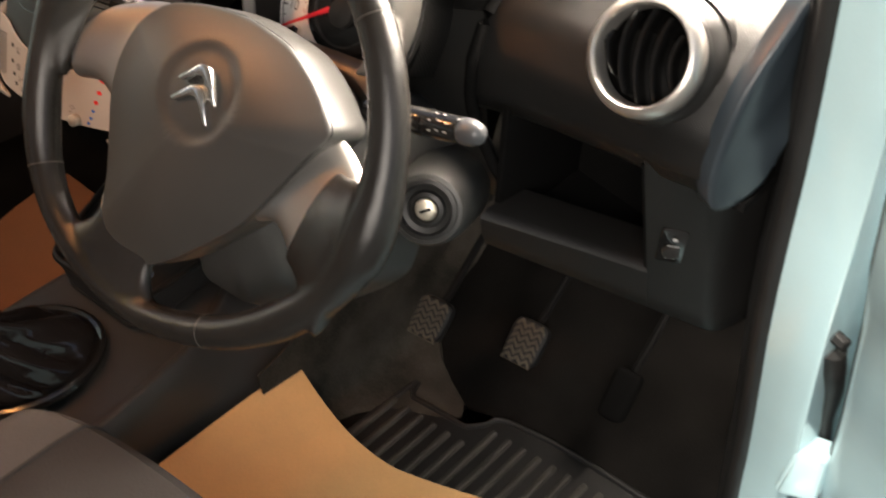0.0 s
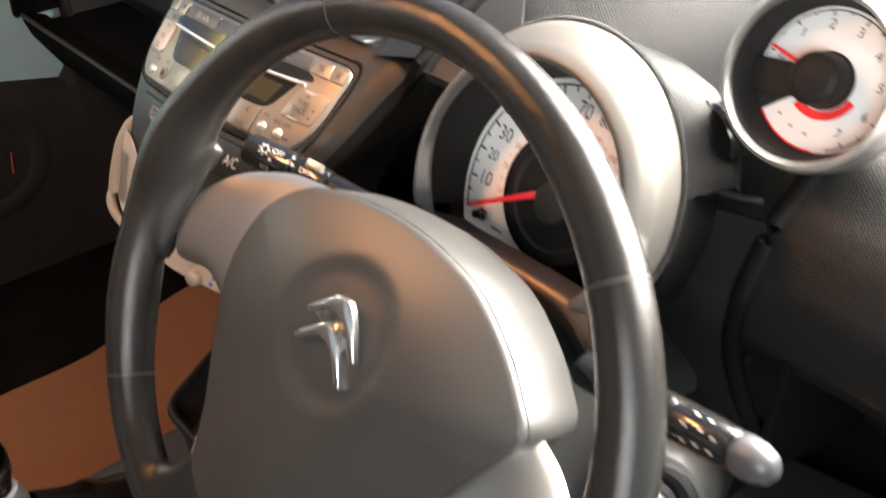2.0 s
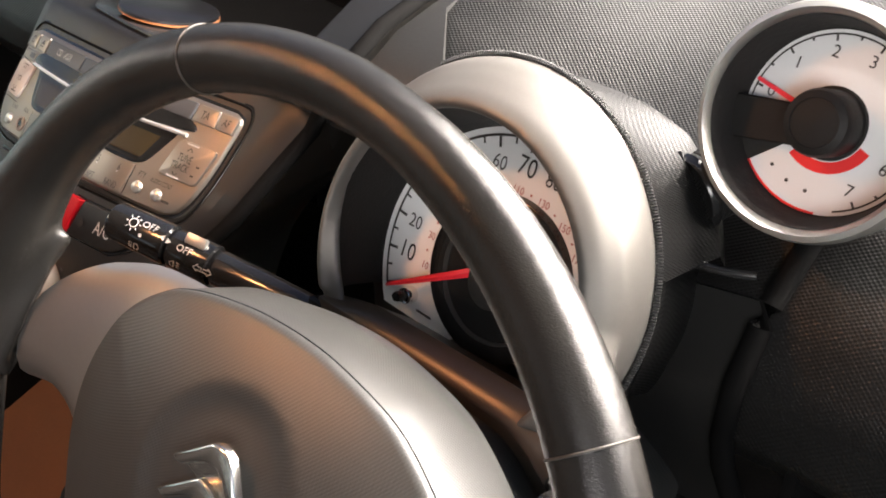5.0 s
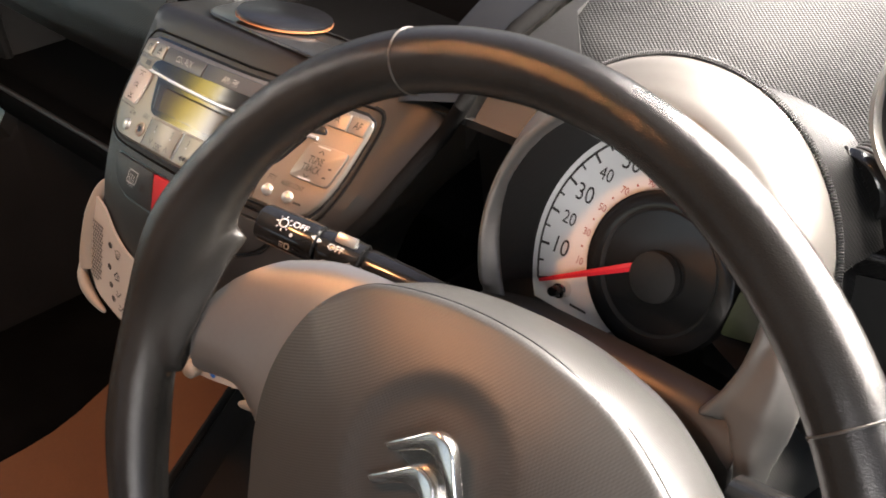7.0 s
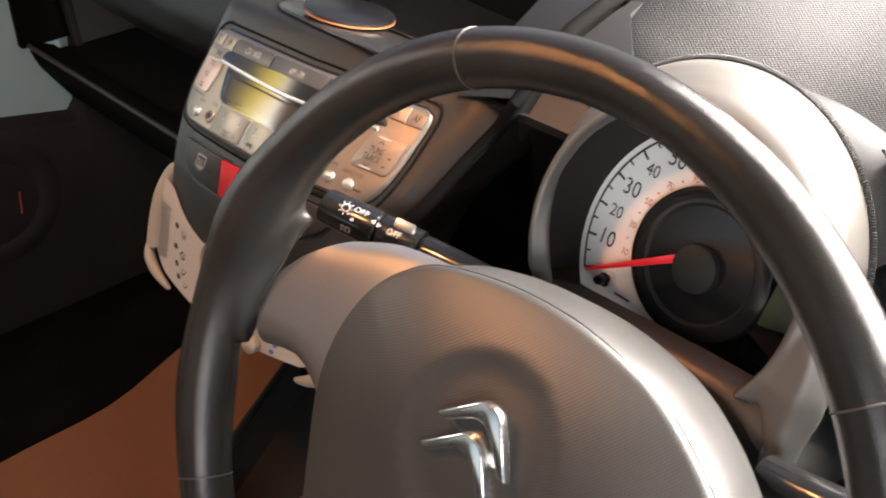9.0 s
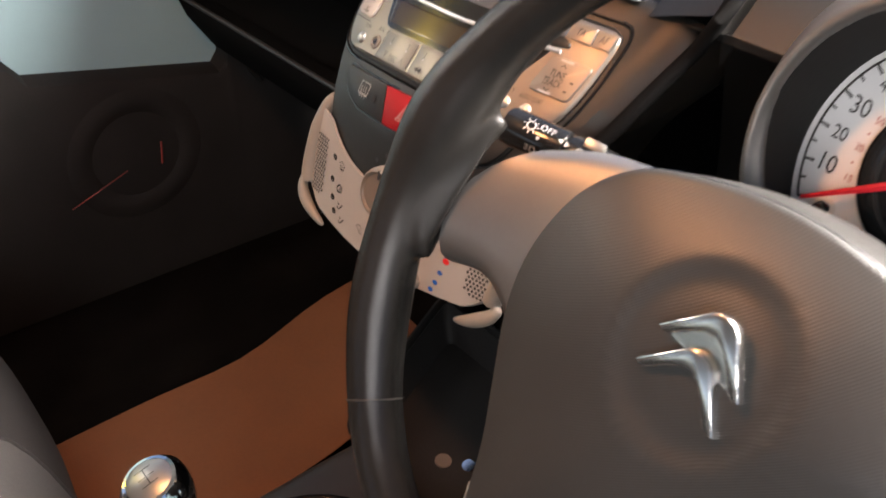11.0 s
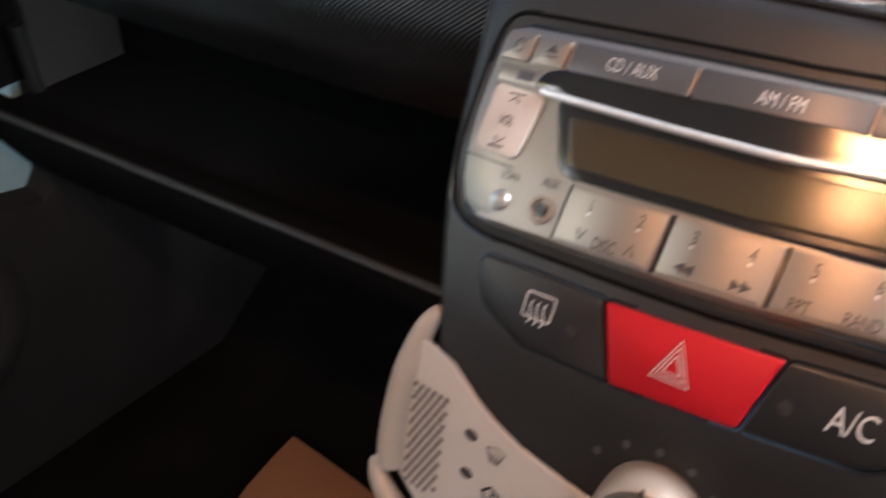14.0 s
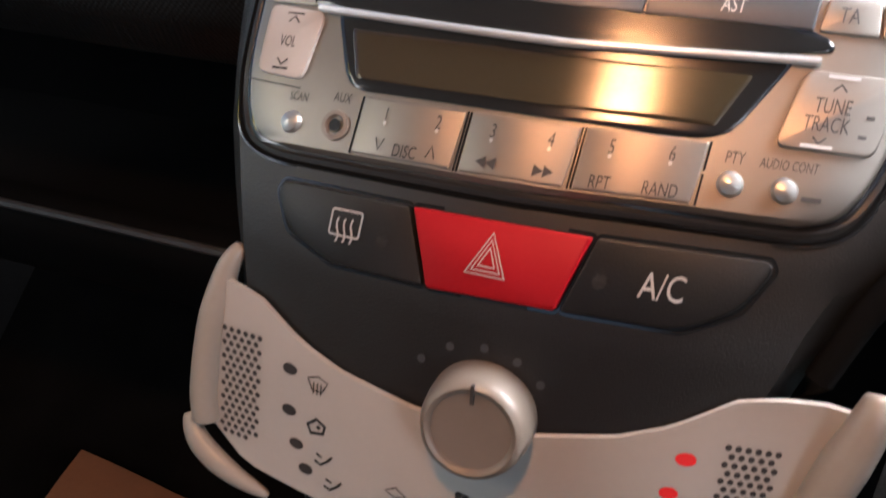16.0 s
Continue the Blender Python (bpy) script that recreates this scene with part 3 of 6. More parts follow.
# end cap of the dash by the door
cap = [(0.285, 0.760), (0.252, 0.715), (0.234, 0.677), (0.2265, 0.640), (0.2255, 0.613), (0.231, 0.592), (0.244, 0.584), (0.268, 0.592), (0.31, 0.632), (0.38, 0.69), (0.42, 0.76), (0.36, 0.775)]
part("end_cap", prism(smooth_loop(cap, 4), 0.030, lambda u, v, h: V(0.6275 + 0.42 * min(u - 0.225, 0.050) + 0.08 * max(0.0, u - 0.275) + h * 0.5, u + 0.002 - 0.3 * h, v), 0.007, 4), ENDCAP, dash, "smooth dark end cap")

# round vent
SLAT = material("satin_black_slat", (0.006, 0.006, 0.006), 0.22, spots=0.2)
VN = V(-0.0085, -0.88, 0.405).normalized()
VU = V(0, 0, 1).cross(VN).normalized()
VENT = basis(V(0.572, 0.2218, 0.6886), VU, VN.cross(VU), VN)
vent = thing("air_vent", VENT, "round dashboard air vent with satin silver ring", "air vent")
part("ring", lathe([(0.0342, -0.010), (0.0350, 0.004), (0.0356, 0.0072), (0.0372, 0.0086), (0.0398, 0.0078), (0.0425, 0.0050), (0.0441, 0.0010), (0.0443, -0.006), (0.0425, -0.010)], VENT, 64), SATIN, vent, "satin silver ring")
part("barrel", lathe([(0.0352, 0.004), (0.0348, -0.02), (0.030, -0.030), (0.0, -0.032)], VENT, 40), TRAYM, vent)
part("collar", lathe([(0.0420, -0.007), (0.0445, -0.010), (0.0450, -0.013), (0.0438, -0.0145), (0.0452, -0.016), (0.0490, -0.024), (0.0515, -0.040), (0.0525, -0.060)], VENT, 64), SMOOTH, vent, "smooth dark collar with a groove")
part("pod", lathe([(0.0525, -0.034), (0.0550, -0.040), (0.0575, -0.060), (0.062, -0.10)], VENT, 48), DASH, vent, "grained vent housing")
for c in (-0.027, -0.0145, -0.0015, 0.0120, 0.0250):
    rows = []
    for j in range(17):
        a = -1 + 2 * j / 16
        half = math.sqrt(max(0.0, 0.0340 ** 2 - c * c)) * 0.97
        x = c - 0.006 * (1 - a * a) - 0.006 * a
        x = max(-0.033, min(0.033, x))
        y = a * min(half, math.sqrt(max(0.0, 0.0343 ** 2 - x * x)))
        z = -0.006 + 0.005 * (1 - a * a)
        rows.append([VENT @ V(x + dx, y, z + dz) for dx, dz in ((-0.0016, -0.016), (-0.0024, -0.004), (-0.0019, -0.0012), (-0.0006, 0.0), (0.0010, -0.0002), (0.0021, -0.0016), (0.0024, -0.004), (0.0016, -0.016))])
    part("slat", grid(rows, closed_u=True, caps=True), SLAT, vent, "black curved slat")

part("centre_top", box((-0.18, 0.49, 0.755), (0.18, 0.80, 0.772), 0.004), DASH, dash, "black grained centre top")
# passenger side: upper face, open shelf, lower lip
def prow(x, s):
    prof = [(0.80, 0.80), (0.60, 0.775), (0.42, 0.745), (0.30, 0.712), (0.235, 0.675), (0.208, 0.640), (0.200, 0.615), (0.204, 0.588), (0.222, 0.562), (0.255, 0.545), (0.31, 0.538)]
    i = min(int(s), len(prof) - 2)
    y, z = Vector(prof[i]).lerp(Vector(prof[i + 1]), s - i)
    return V(x, y + 0.10 * max(0, -x - 0.45) ** 2, z - 0.03 * (1 - math.exp(-(max(0, -x - 0.1)) * 3)) * (1 if y < 0.4 else 0.5))


part("passenger_pad", thick(grid([[prow(x, s) for x in np.linspace(-0.70, -0.130, 28)] for s in [k / 4 for k in range(0, 41)]]), 0.008), DASH, dash, "black grained passenger pad")
part("shelf_back", box((-0.70, 0.40, 0.34), (-0.10, 0.41, 0.62)), TRAYM, dash)
part("shelf_side", box((-0.714, 0.245, 0.385), (-0.700, 0.412, 0.66), 0.002), TRAYM, dash, "dark end of the shelf")


def shelf(x, dy=0.0, dz=0.0):
    """The front edge of the passenger's shelf, which falls a little towards the door."""
    return V(x, 0.250 + dy, 0.4385 + 0.067 * x + dz)


xs_ = np.linspace(-0.69, -0.10, 20)
part("shelf_floor", thick(grid([[shelf(x, dy, -0.014) for dy in (0.012, 0.05, 0.10, 0.155)] for x in xs_]), 0.004), TRAYM, dash)
plip = [[shelf(x, dy, dz) for dy, dz in ((0.03, -0.006), (0.010, 0.001), (0.002, -0.002), (0.0, -0.008), (0.008, -0.03), (0.04, -0.08), (0.09, -0.13), (0.16, -0.16))] for x in xs_]
# paler tube along the edge; its lit line is put in the colour
part("shelf_edge", tube([shelf(x) for x in xs_], 0.0028, 8), TUNNEL, dash, "rounded shelf edge, paler for its lit line")
part("shelf_lip", thick(grid(plip), 0.004), TRAYM, dash, "dark shelf lip")

lamp = thing("courtesy_lamp", (0.025, -0.160, 1.145), "lit warm courtesy lamp in the headliner", "ceiling lamp")
LM = basis((0.025, -0.160, 1.130), (1, 0, 0), (0, -1, 0), (0, 0, -1))
part("housing", prism(rounded([(-0.060, -0.040), (0.060, -0.040), (0.060, 0.040), (-0.060, 0.040)], 0.012), 0.028, framed(LM), 0.006), HEADLINER, lamp, "pale plastic housing")
part("diffuser", prism(rounded([(-0.028, -0.025), (0.028, -0.025), (0.028, 0.025), (-0.028, 0.025)], 0.006), 0.004, framed(LM), 0.001, 2, 0.028), material("lit_lamp_diffuser", (1.0, 0.55, 0.25), 0.4, emit=1.6), lamp, "glowing warm diffuser")

# ---- centre console ----
XC = -0.004
console = thing("centre_console", (XC, 0.16, 0.0), "curved grey plastic centre console", "console")


def half_width(z):
    return float(np.interp(z, [0.36, 0.44, 0.48, 0.531, 0.555, 0.584, 0.615, 0.65, 0.665], [0.060, 0.075, 0.090, 0.097, 0.102, 0.111, 0.121, 0.131, 0.134]))


def right_width(z):
    return float(np.interp(z, [0.36, 0.44, 0.48, 0.531, 0.555, 0.584, 0.597, 0.617, 0.638, 0.66], [0.062, 0.076, 0.088, 0.097, 0.106, 0.122, 0.130, 0.137, 0.145, 0.153]))


rows = []
for z in np.linspace(0.47, 0.6515, 42):
    row = []
    for k in range(25):
        a = -1 + 2 * k / 24
        edge = max(0.0, abs(a) - 0.90) / 0.10
        w = right_width(z) if a > 0 else half_width(z)
        p = face(XC + a * w, z, -0.010 * edge ** 2)
        row.append(p)
    rows.append([row[0] + V(-0.002, 0.10, 0.01), row[0] + V(-0.001, 0.03, 0)] + row + [row[-1] + V(0.001, 0.03, 0), row[-1] + V(0.002, 0.10, 0.01)])
top = []
for dy, dz in ((0.004, 0.0022), (0.008, 0.0026), (0.013, 0.0018), (0.030, -0.0015), (0.054, -0.006), (0.058, -0.0085), (0.059, -0.045)):
    top.append([p + V(0, dy, dz) for p in rows[-1]])
part("front_panel", grid(rows + top), CONSOLE, console, "grey plastic front with rounded top edge")
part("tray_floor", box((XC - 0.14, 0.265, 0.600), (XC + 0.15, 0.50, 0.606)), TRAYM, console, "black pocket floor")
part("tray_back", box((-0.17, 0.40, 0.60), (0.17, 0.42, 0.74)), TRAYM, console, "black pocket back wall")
# smooth shoulder that climbs from the ledge to the top of the dash, beside the open pocket
SHY = [0.214, 0.222, 0.235, 0.257, 0.288, 0.33, 0.40, 0.50]
SHL = [0.652, 0.658, 0.668, 0.681, 0.696, 0.709, 0.726, 0.748]
SHR = [0.668, 0.676, 0.688, 0.701, 0.710, 0.716, 0.730, 0.750]
rows = []
for y, zl, zr in zip(SHY, SHL, SHR):
    xl = 0.108 - 0.05 * max(0.0, y - 0.25)
    rows.append([V(xl, y + 0.004, zl - 0.07), V(xl, y + 0.001, zl - 0.006), V(xl + 0.003, y, zl - 0.001)] + [V(xl + 0.006 + (0.152 - xl) * k / 8, y, zl + (zr - zl) * (k / 8) ** 0.9) for k in range(9)] + [V(0.163, y + 0.002, zr - 0.003), V(0.164, y + 0.004, zr - 0.03)])
part("shoulder", grid(rows), CONSOLE, console, "smooth grey shoulder beside the pocket")
# near-black sheets put where the open space over the bin is only dark
part("lower_back", thick(grid([[V(x, 0.335, z) for x in np.linspace(-0.19, 0.15, 8)] for z in np.linspace(0.10, 0.468, 8)]), 0.004), TRAYM, console, "near-black sheet closing the open space over the bin")
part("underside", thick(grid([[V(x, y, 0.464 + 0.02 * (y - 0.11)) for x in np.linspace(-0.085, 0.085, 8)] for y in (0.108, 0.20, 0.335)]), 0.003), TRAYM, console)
INS = rounded([(-0.084, 0.2030), (0.098, 0.2030), (0.098, 0.250), (-0.100, 0.250)], [0.018, 0.006, 0.004, 0.004], 8)
dense = [Vector(INS[i]).lerp(Vector(INS[(i + 1) % len(INS)]), k / 6) for i in range(len(INS)) for k in range(6) if k == 0 or (Vector(INS[i]) - Vector(INS[(i + 1) % len(INS)])).length > 0.01]
part("ledge_inset", prism([(p.x, p.y) for p in dense], 0.0022, lambda u, v, h: V(u + 0.004, v + 0.9 * u * u, 0.6574 - 0.20 * (v - 0.203) - 0.45 * u * u + 0.045 * u + h), 0.0016, 4), LEDGE, console, "gloss black ledge with rounded edge")
part("side_groove", tube([face(XC + right_width(z), z, -0.004) + V(0.004, 0.002, 0) for z in np.linspace(0.50, 0.6475, 16)] + [V(0.1625, y + 0.001, zr - 0.0010) for y, zr in zip(SHY, SHR)], 0.0048, 10), TRAYM, console, "dark groove beside the console")
# a round pad stuck on the ledge
coin = thing("phone_mount_disc", (-0.028, 0.240, 0.648), "scuffed black phone mount disc stuck on the console", "mount disc")
CM = basis((-0.028, 0.240, 0.6530), (1, 0, 0.0), (0, 0.977, -0.213), (0, 0.213, 0.977))
part("disc", lathe([(0.0, 0.0030), (0.0315, 0.0030), (0.0325, 0.0022), (0.0328, 0.0006)], CM, 48), material("scuffed_black_disc", (0.008, 0.008, 0.009), 0.30, grain=0.25, size=300, spots=0.7, spec=0.4), coin)
part("adhesive_ring", lathe([(0.0318, 0.0006), (0.0330, 0.0002), (0.0330, -0.0010), (0.0, -0.0010)], CM, 48), material("orange_adhesive", (0.30, 0.115, 0.040), 0.6, spots=0.3), coin, "orange adhesive edge")

# ---- car radio ----
radio = thing("car_radio", face(XC, 0.584), "silver car radio with dark display and keys", "radio")


def fpl(dh=0.0):
    return lambda u, v, h=0.0: face(u, v, h + dh)


groove = rounded([(-0.1012, 0.5786), (0.0963, 0.5783), (0.1078, 0.600), (0.1108, 0.6418), (-0.1168, 0.6418), (-0.1120, 0.600)], [0.018, 0.018, 0.02, 0.012, 0.012, 0.02], 6)
dense = [Vector(groove[i]).lerp(Vector(groove[(i + 1) % len(groove)]), k / 8) for i in range(len(groove)) for k in range(8)]
plate_rim = rounded([(-0.0993, 0.5806), (0.0944, 0.5804), (0.1056, 0.600), (0.1085, 0.6396), (-0.1143, 0.6396), (-0.1097, 0.600)], [0.017, 0.017, 0.02, 0.010, 0.010, 0.02], 6)
rim_d = [Vector(plate_rim[i]).lerp(Vector(plate_rim[(i + 1) % len(plate_rim)]), k / 8) for i in range(len(plate_rim)) for k in range(8)]
# dark tube drawn for the recess shade beside and below the faceplate
part("radio_shade_band", tube([face(p.x, p.y, -0.0012) for p in rim_d if p.y < 0.628], 0.0020, 8), SMOOTH, console, "dark band for the shade in the radio's recess")
part("radio_groove", tube([face(p.x, p.y, -0.0002) for p in dense], 0.0010, 8, True), TRAYM, console, "dark joint round the radio")
outline = rounded([(-0.0975, 0.5828), (0.0925, 0.5825), (0.1035, 0.600), (0.1065, 0.6375), (-0.1120, 0.6375), (-0.1075, 0.600)], [0.016, 0.016, 0.02, 0.009, 0.008, 0.02], 6)


def curved_plate(outline, z0, z1, base, depth, n=9, inset=0.0):
    """A plate that follows the console's curve: rows of its width between z0 and z1."""
    pts = [Vector(p) for p in outline]

    def span(z):
        xs = []
        for i, p in enumerate(pts):
            q = pts[i - 1]
            if (p.y - z) * (q.y - z) <= 0 and abs(p.y - q.y) > 1e-9:
                xs.append(q.x + (p.x - q.x) * (z - q.y) / (p.y - q.y))
        return (min(xs) + inset, max(xs) - inset) if xs else (0, 0)

    rows = []
    zz = np.linspace(z0 + 1e-5, z1 - 1e-5, n)
    zz = np.concatenate([[zz[0]], np.linspace(zz[0], zz[1], 4)[1:-1], zz[1:-1], np.linspace(zz[-2], zz[-1], 4)[1:-1], [zz[-1]]])
    for z in zz:
        a, b = span(float(z))
        e = min(0.002, (b - a) / 6)
        xs = [a, a + e * 0.3, a + e] + list(np.linspace(a + e, b - e, 14))[1:-1] + [b - e, b - e * 0.3, b]
        edge = [0, 0.75, 1] + [1] * 12 + [1, 0.75, 0]
        ez = 0.0 if z in (zz[0], zz[-1]) else 1.0
        rows.append([face(x, float(z), base + depth * (k * ez if ez else 0.25 * k)) for x, k in zip(xs, edge)])
    return grid(rows)


part("bezel_gap", curved_plate(rounded([(-0.0990, 0.5814), (0.0940, 0.5811), (0.1052, 0.5995), (0.1082, 0.6390), (-0.1137, 0.6390), (-0.1092, 0.5995)], 0.012), 0.5812, 0.6390, 0.0002, 0.0006), BLACK, radio, "dark gap round the radio")
part("outer_groove", stroke(rounded([(-0.1010, 0.5775), (0.0965, 0.5772), (0.1085, 0.5980), (0.1120, 0.6425), (-0.1155, 0.6425), (-0.1118, 0.5980)], [0.018, 0.018, 0.02, 0.012, 0.012, 0.02], 8), 0.0010, fpl(), 0.0004, True), BLACK, radio, "moulded groove in the bezel")
body = part("faceplate", curved_plate(outline, 0.5828, 0.6375, 0.0006, 0.0022, 12), RADIO, radio, "silver faceplate")
R0 = 0.0028


def key(name, pts, mat, parent, r=0.0012, depth=0.0012, base=R0, label="", bevel=0.0006):
    return part(name, prism(rounded(pts, r, 3), depth, fpl(), bevel, 2, base), mat, parent, label)


SATINB = material("bright_satin_edge", (0.80, 0.79, 0.76), 0.26, 0.7, spots=0.15)
# display, slot and its chrome edge
part("display_window", curved_plate(rounded([(-0.0800, 0.6210), (-0.0690, 0.6025), (-0.060, 0.6005), (0.048, 0.6000), (0.0565, 0.6025), (0.0695, 0.6212)], 0.004), 0.6001, 0.6210, R0, 0.0006), BLACK, radio, "black display window")
part("display", curved_plate(rounded([(-0.0725, 0.6165), (-0.066, 0.6038), (0.0505, 0.6030), (0.0580, 0.6160)], 0.0015), 0.6034, 0.6162, R0 + 0.0006, 0.0005), LCD, radio, "unlit amber liquid crystal display")
slot = [(-0.0905, 0.6235), (-0.083, 0.6275), (-0.06, 0.6285), (0.0, 0.6285), (0.055, 0.6285), (0.072, 0.6275), (0.079, 0.6245), (0.070, 0.6220), (0.0, 0.6195), (-0.080, 0.6205)]
part("disc_slot", curved_plate(smooth_loop(slot, 3), 0.6198, 0.6284, R0, 0.0009), BLACK, radio, "gloss black disc slot")
part("slot_edge", tube([face(x, 0.6205 - 0.0016 * math.sin((x + 0.088) / 0.165 * math.pi), R0 + 0.0016) for x in np.linspace(-0.086, 0.076, 24)], 0.0014, 10), SATINB, radio, "bright satin slot edge")
for a, b, word in ((-0.0805, -0.0355, "CD / AUX"), (-0.0348, 0.0200, "AM / FM"), (0.0207, 0.0715, "AST")):
    k = key("preset_key", [(a, 0.6275), (b, 0.6275), (b, 0.6355), (a, 0.6355)], KEYDARK, radio, 0.0007, 0.0016)
    part("marking", lettering(word, 0.0050, fpl(), at=((a + b) / 2 + 0.0005, 0.6312), lift=R0 + 0.0019, squeeze=0.85), PRINTW, k)
for a, b in ((-0.1085, -0.0965), (-0.0955, -0.0825)):
    k = key("corner_key", [(a, 0.6275), (b, 0.6275), (b, 0.6355), (a, 0.6355)], RADIO, radio, 0.0008, 0.0014, label="pale silver key")
    if a < -0.10:
        part("marking", stroke([(a + 0.0065 + 0.0018 * math.cos(t), 0.6315 + 0.0018 * math.sin(t)) for t in np.linspace(0, 6.0, 16)], 0.0005, fpl(), R0 + 0.0017), PRINTD, k)
    else:
        part("marking", merge(prism([(a + 0.0045, 0.6311), (a + 0.0095, 0.6311), (a + 0.007, 0.6335)], 0.0001, fpl(), 0, 0, R0 + 0.0015), stroke([(a + 0.0045, 0.6301), (a + 0.0095, 0.6301)], 0.0006, fpl(), R0 + 0.0017)), PRINTD, k)
key("corner_key", [(0.0728, 0.6275), (0.0910, 0.6275), (0.0895, 0.6355), (0.0740, 0.6355)], RADIO, radio, 0.001, 0.0014, label="pale silver key")
key("corner_key", [(0.0918, 0.6275), (0.1040, 0.6275), (0.1043, 0.6355), (0.0905, 0.6355)], RADIO, radio, 0.001, 0.0014, label="pale silver key")
for x, word in ((0.0810, "TA"), (0.0975, "AF")):
    part("marking", lettering(word, 0.0050, fpl(), at=(x, 0.6314), lift=R0 + 0.0017), PRINTD, radio)
key("blank_key", [(-0.1060, 0.6212), (-0.0850, 0.6212), (-0.0840, 0.6262), (-0.1070, 0.6262)], RADIO, radio, 0.001, 0.0008, label="plain silver key")
part("marking", stroke([(-0.0980, 0.6237), (-0.0915, 0.6237)], 0.0026, fpl(), R0 + 0.0011), KEYDARK, radio)
vol = key("volume_key", [(-0.1030, 0.6025), (-0.0850, 0.6015), (-0.0835, 0.6195), (-0.1050, 0.6205)], WHITE, radio, 0.003, 0.0016, label="pale volume key")
up = R0 + 0.0019
part("marking", merge(lettering("VOL", 0.0040, fpl(), at=(-0.0942, 0.6108), lift=up, squeeze=0.8), stroke([(-0.0962, 0.6160), (-0.0942, 0.6176), (-0.0922, 0.6160)], 0.0005, fpl(), up), stroke([(-0.0975, 0.6184), (-0.0910, 0.6184)], 0.0004, fpl(), up), stroke([(-0.0962, 0.6063), (-0.0942, 0.6047), (-0.0922, 0.6063)], 0.0005, fpl(), up), stroke([(-0.0972, 0.6038), (-0.0912, 0.6038)], 0.0006, fpl(), up)), PRINTD, vol)
tune = key("tune_key", [(0.0690, 0.6005), (0.0985, 0.6005), (0.1020, 0.6185), (0.0728, 0.6185)], RADIO, radio, 0.003, 0.0016, label="silver tuning key")
part("marking", merge(lettering("TUNE", 0.0050, fpl(), at=(0.0832, 0.6105), lift=up, squeeze=0.85), lettering("TRACK", 0.0050, fpl(), at=(0.0826, 0.6063), lift=up, squeeze=0.85), stroke([(0.0820, 0.6142), (0.0840, 0.6157), (0.0860, 0.6142)], 0.0005, fpl(), up), stroke([(0.0795, 0.6034), (0.0815, 0.6020), (0.0835, 0.6034)], 0.0005, fpl(), up), stroke([(0.0935, 0.6090), (0.0960, 0.6090)], 0.0008, fpl(), up), stroke([(0.0925, 0.6045), (0.0950, 0.6045)], 0.0008, fpl(), up)), PRINTD, tune)
part("edge_mark", stroke([(0.0795, 0.6174), (0.0890, 0.6174)], 0.0008, fpl(), up), PRINTW, tune)
part("edge_mark", stroke([(0.0765, 0.6013), (0.0860, 0.6013)], 0.0008, fpl(), up), PRINTW, tune)
for a, b, nums in ((-0.0605, -0.0250, ((-0.0512, "1"), (-0.0330, "2"))), (-0.0230, 0.0118, ((-0.0147, "3"), (0.0040, "4"))), (0.0138, 0.0505, ((0.0225, "5"), (0.0408, "6")))):
    k = key("number_key", [(a, 0.5850), (b - 0.001, 0.5850), (b, 0.5998), (a, 0.6000)], RADIO, radio, 0.0008, 0.0009)
    for g in (a - 0.0006, b + 0.0004):
        part("key_gap", stroke([(g, 0.5848), (g, 0.5998)], 0.0007, fpl(), R0 + 0.0003), BLACK, radio, "dark gap beside the key")
    up = R0 + 0.0012
    marks = [lettering(s, 0.0050, fpl(), at=(x, 0.5958), lift=up, squeeze=0.85) for x, s in nums]
    x1, x2 = nums[0][0], nums[1][0]
    if nums[0][1] == "1":
        marks += [lettering("DISC", 0.0046, fpl(), at=(-0.0420, 0.5872), lift=up, squeeze=0.85), stroke([(x1 - 0.0015, 0.5898), (x1, 0.5868), (x1 + 0.0015, 0.5898)], 0.0005, fpl(), up), stroke([(x2 - 0.0015, 0.5868), (x2, 0.5898), (x2 + 0.0015, 0.5868)], 0.0005, fpl(), up)]
    elif nums[0][1] == "3":
        for x, s in ((x1, -1), (x2, 1)):
            marks += [prism([(x - s * 0.0032, 0.5867), (x, 0.5882), (x - s * 0.0032, 0.5897)], 0.0001, fpl(), 0, 0, up), prism([(x, 0.5867), (x + s * 0.0032, 0.5882), (x, 0.5897)], 0.0001, fpl(), 0, 0, up)]
    else:
        marks += [lettering("RPT", 0.0046, fpl(), at=(x1 - 0.001, 0.5872), lift=up, squeeze=0.85), lettering("RAND", 0.0046, fpl(), at=(x2 - 0.001, 0.5872), lift=up, squeeze=0.85)]
    part("marking", merge(*marks), PRINTD, k)
    part("tell_tale", merge(*[disc((x, 0.5938), 0.0006, fpl(), up, 10) for x, _ in nums]), PRINTW, k)


def face_frame(x, z, h=0.0):
    o, px, pz = face(x, z, h), face(x + 0.002, z, h), face(x, z + 0.002, h)
    u = (px - o).normalized()
    v = (pz - o).normalized()
    n = u.cross(v).normalized()
    return basis(o, u, n.cross(u), n)


def round_button(x, z, r, parent, name="round_button", mat=RADIO):
    return part(name, lathe([(r * 1.15, -0.0004), (r, 0.0006), (r * 0.9, 0.0016), (r * 0.5, 0.0022), (0, 0.0024)], face_frame(x, z, R0), 20), mat, parent)


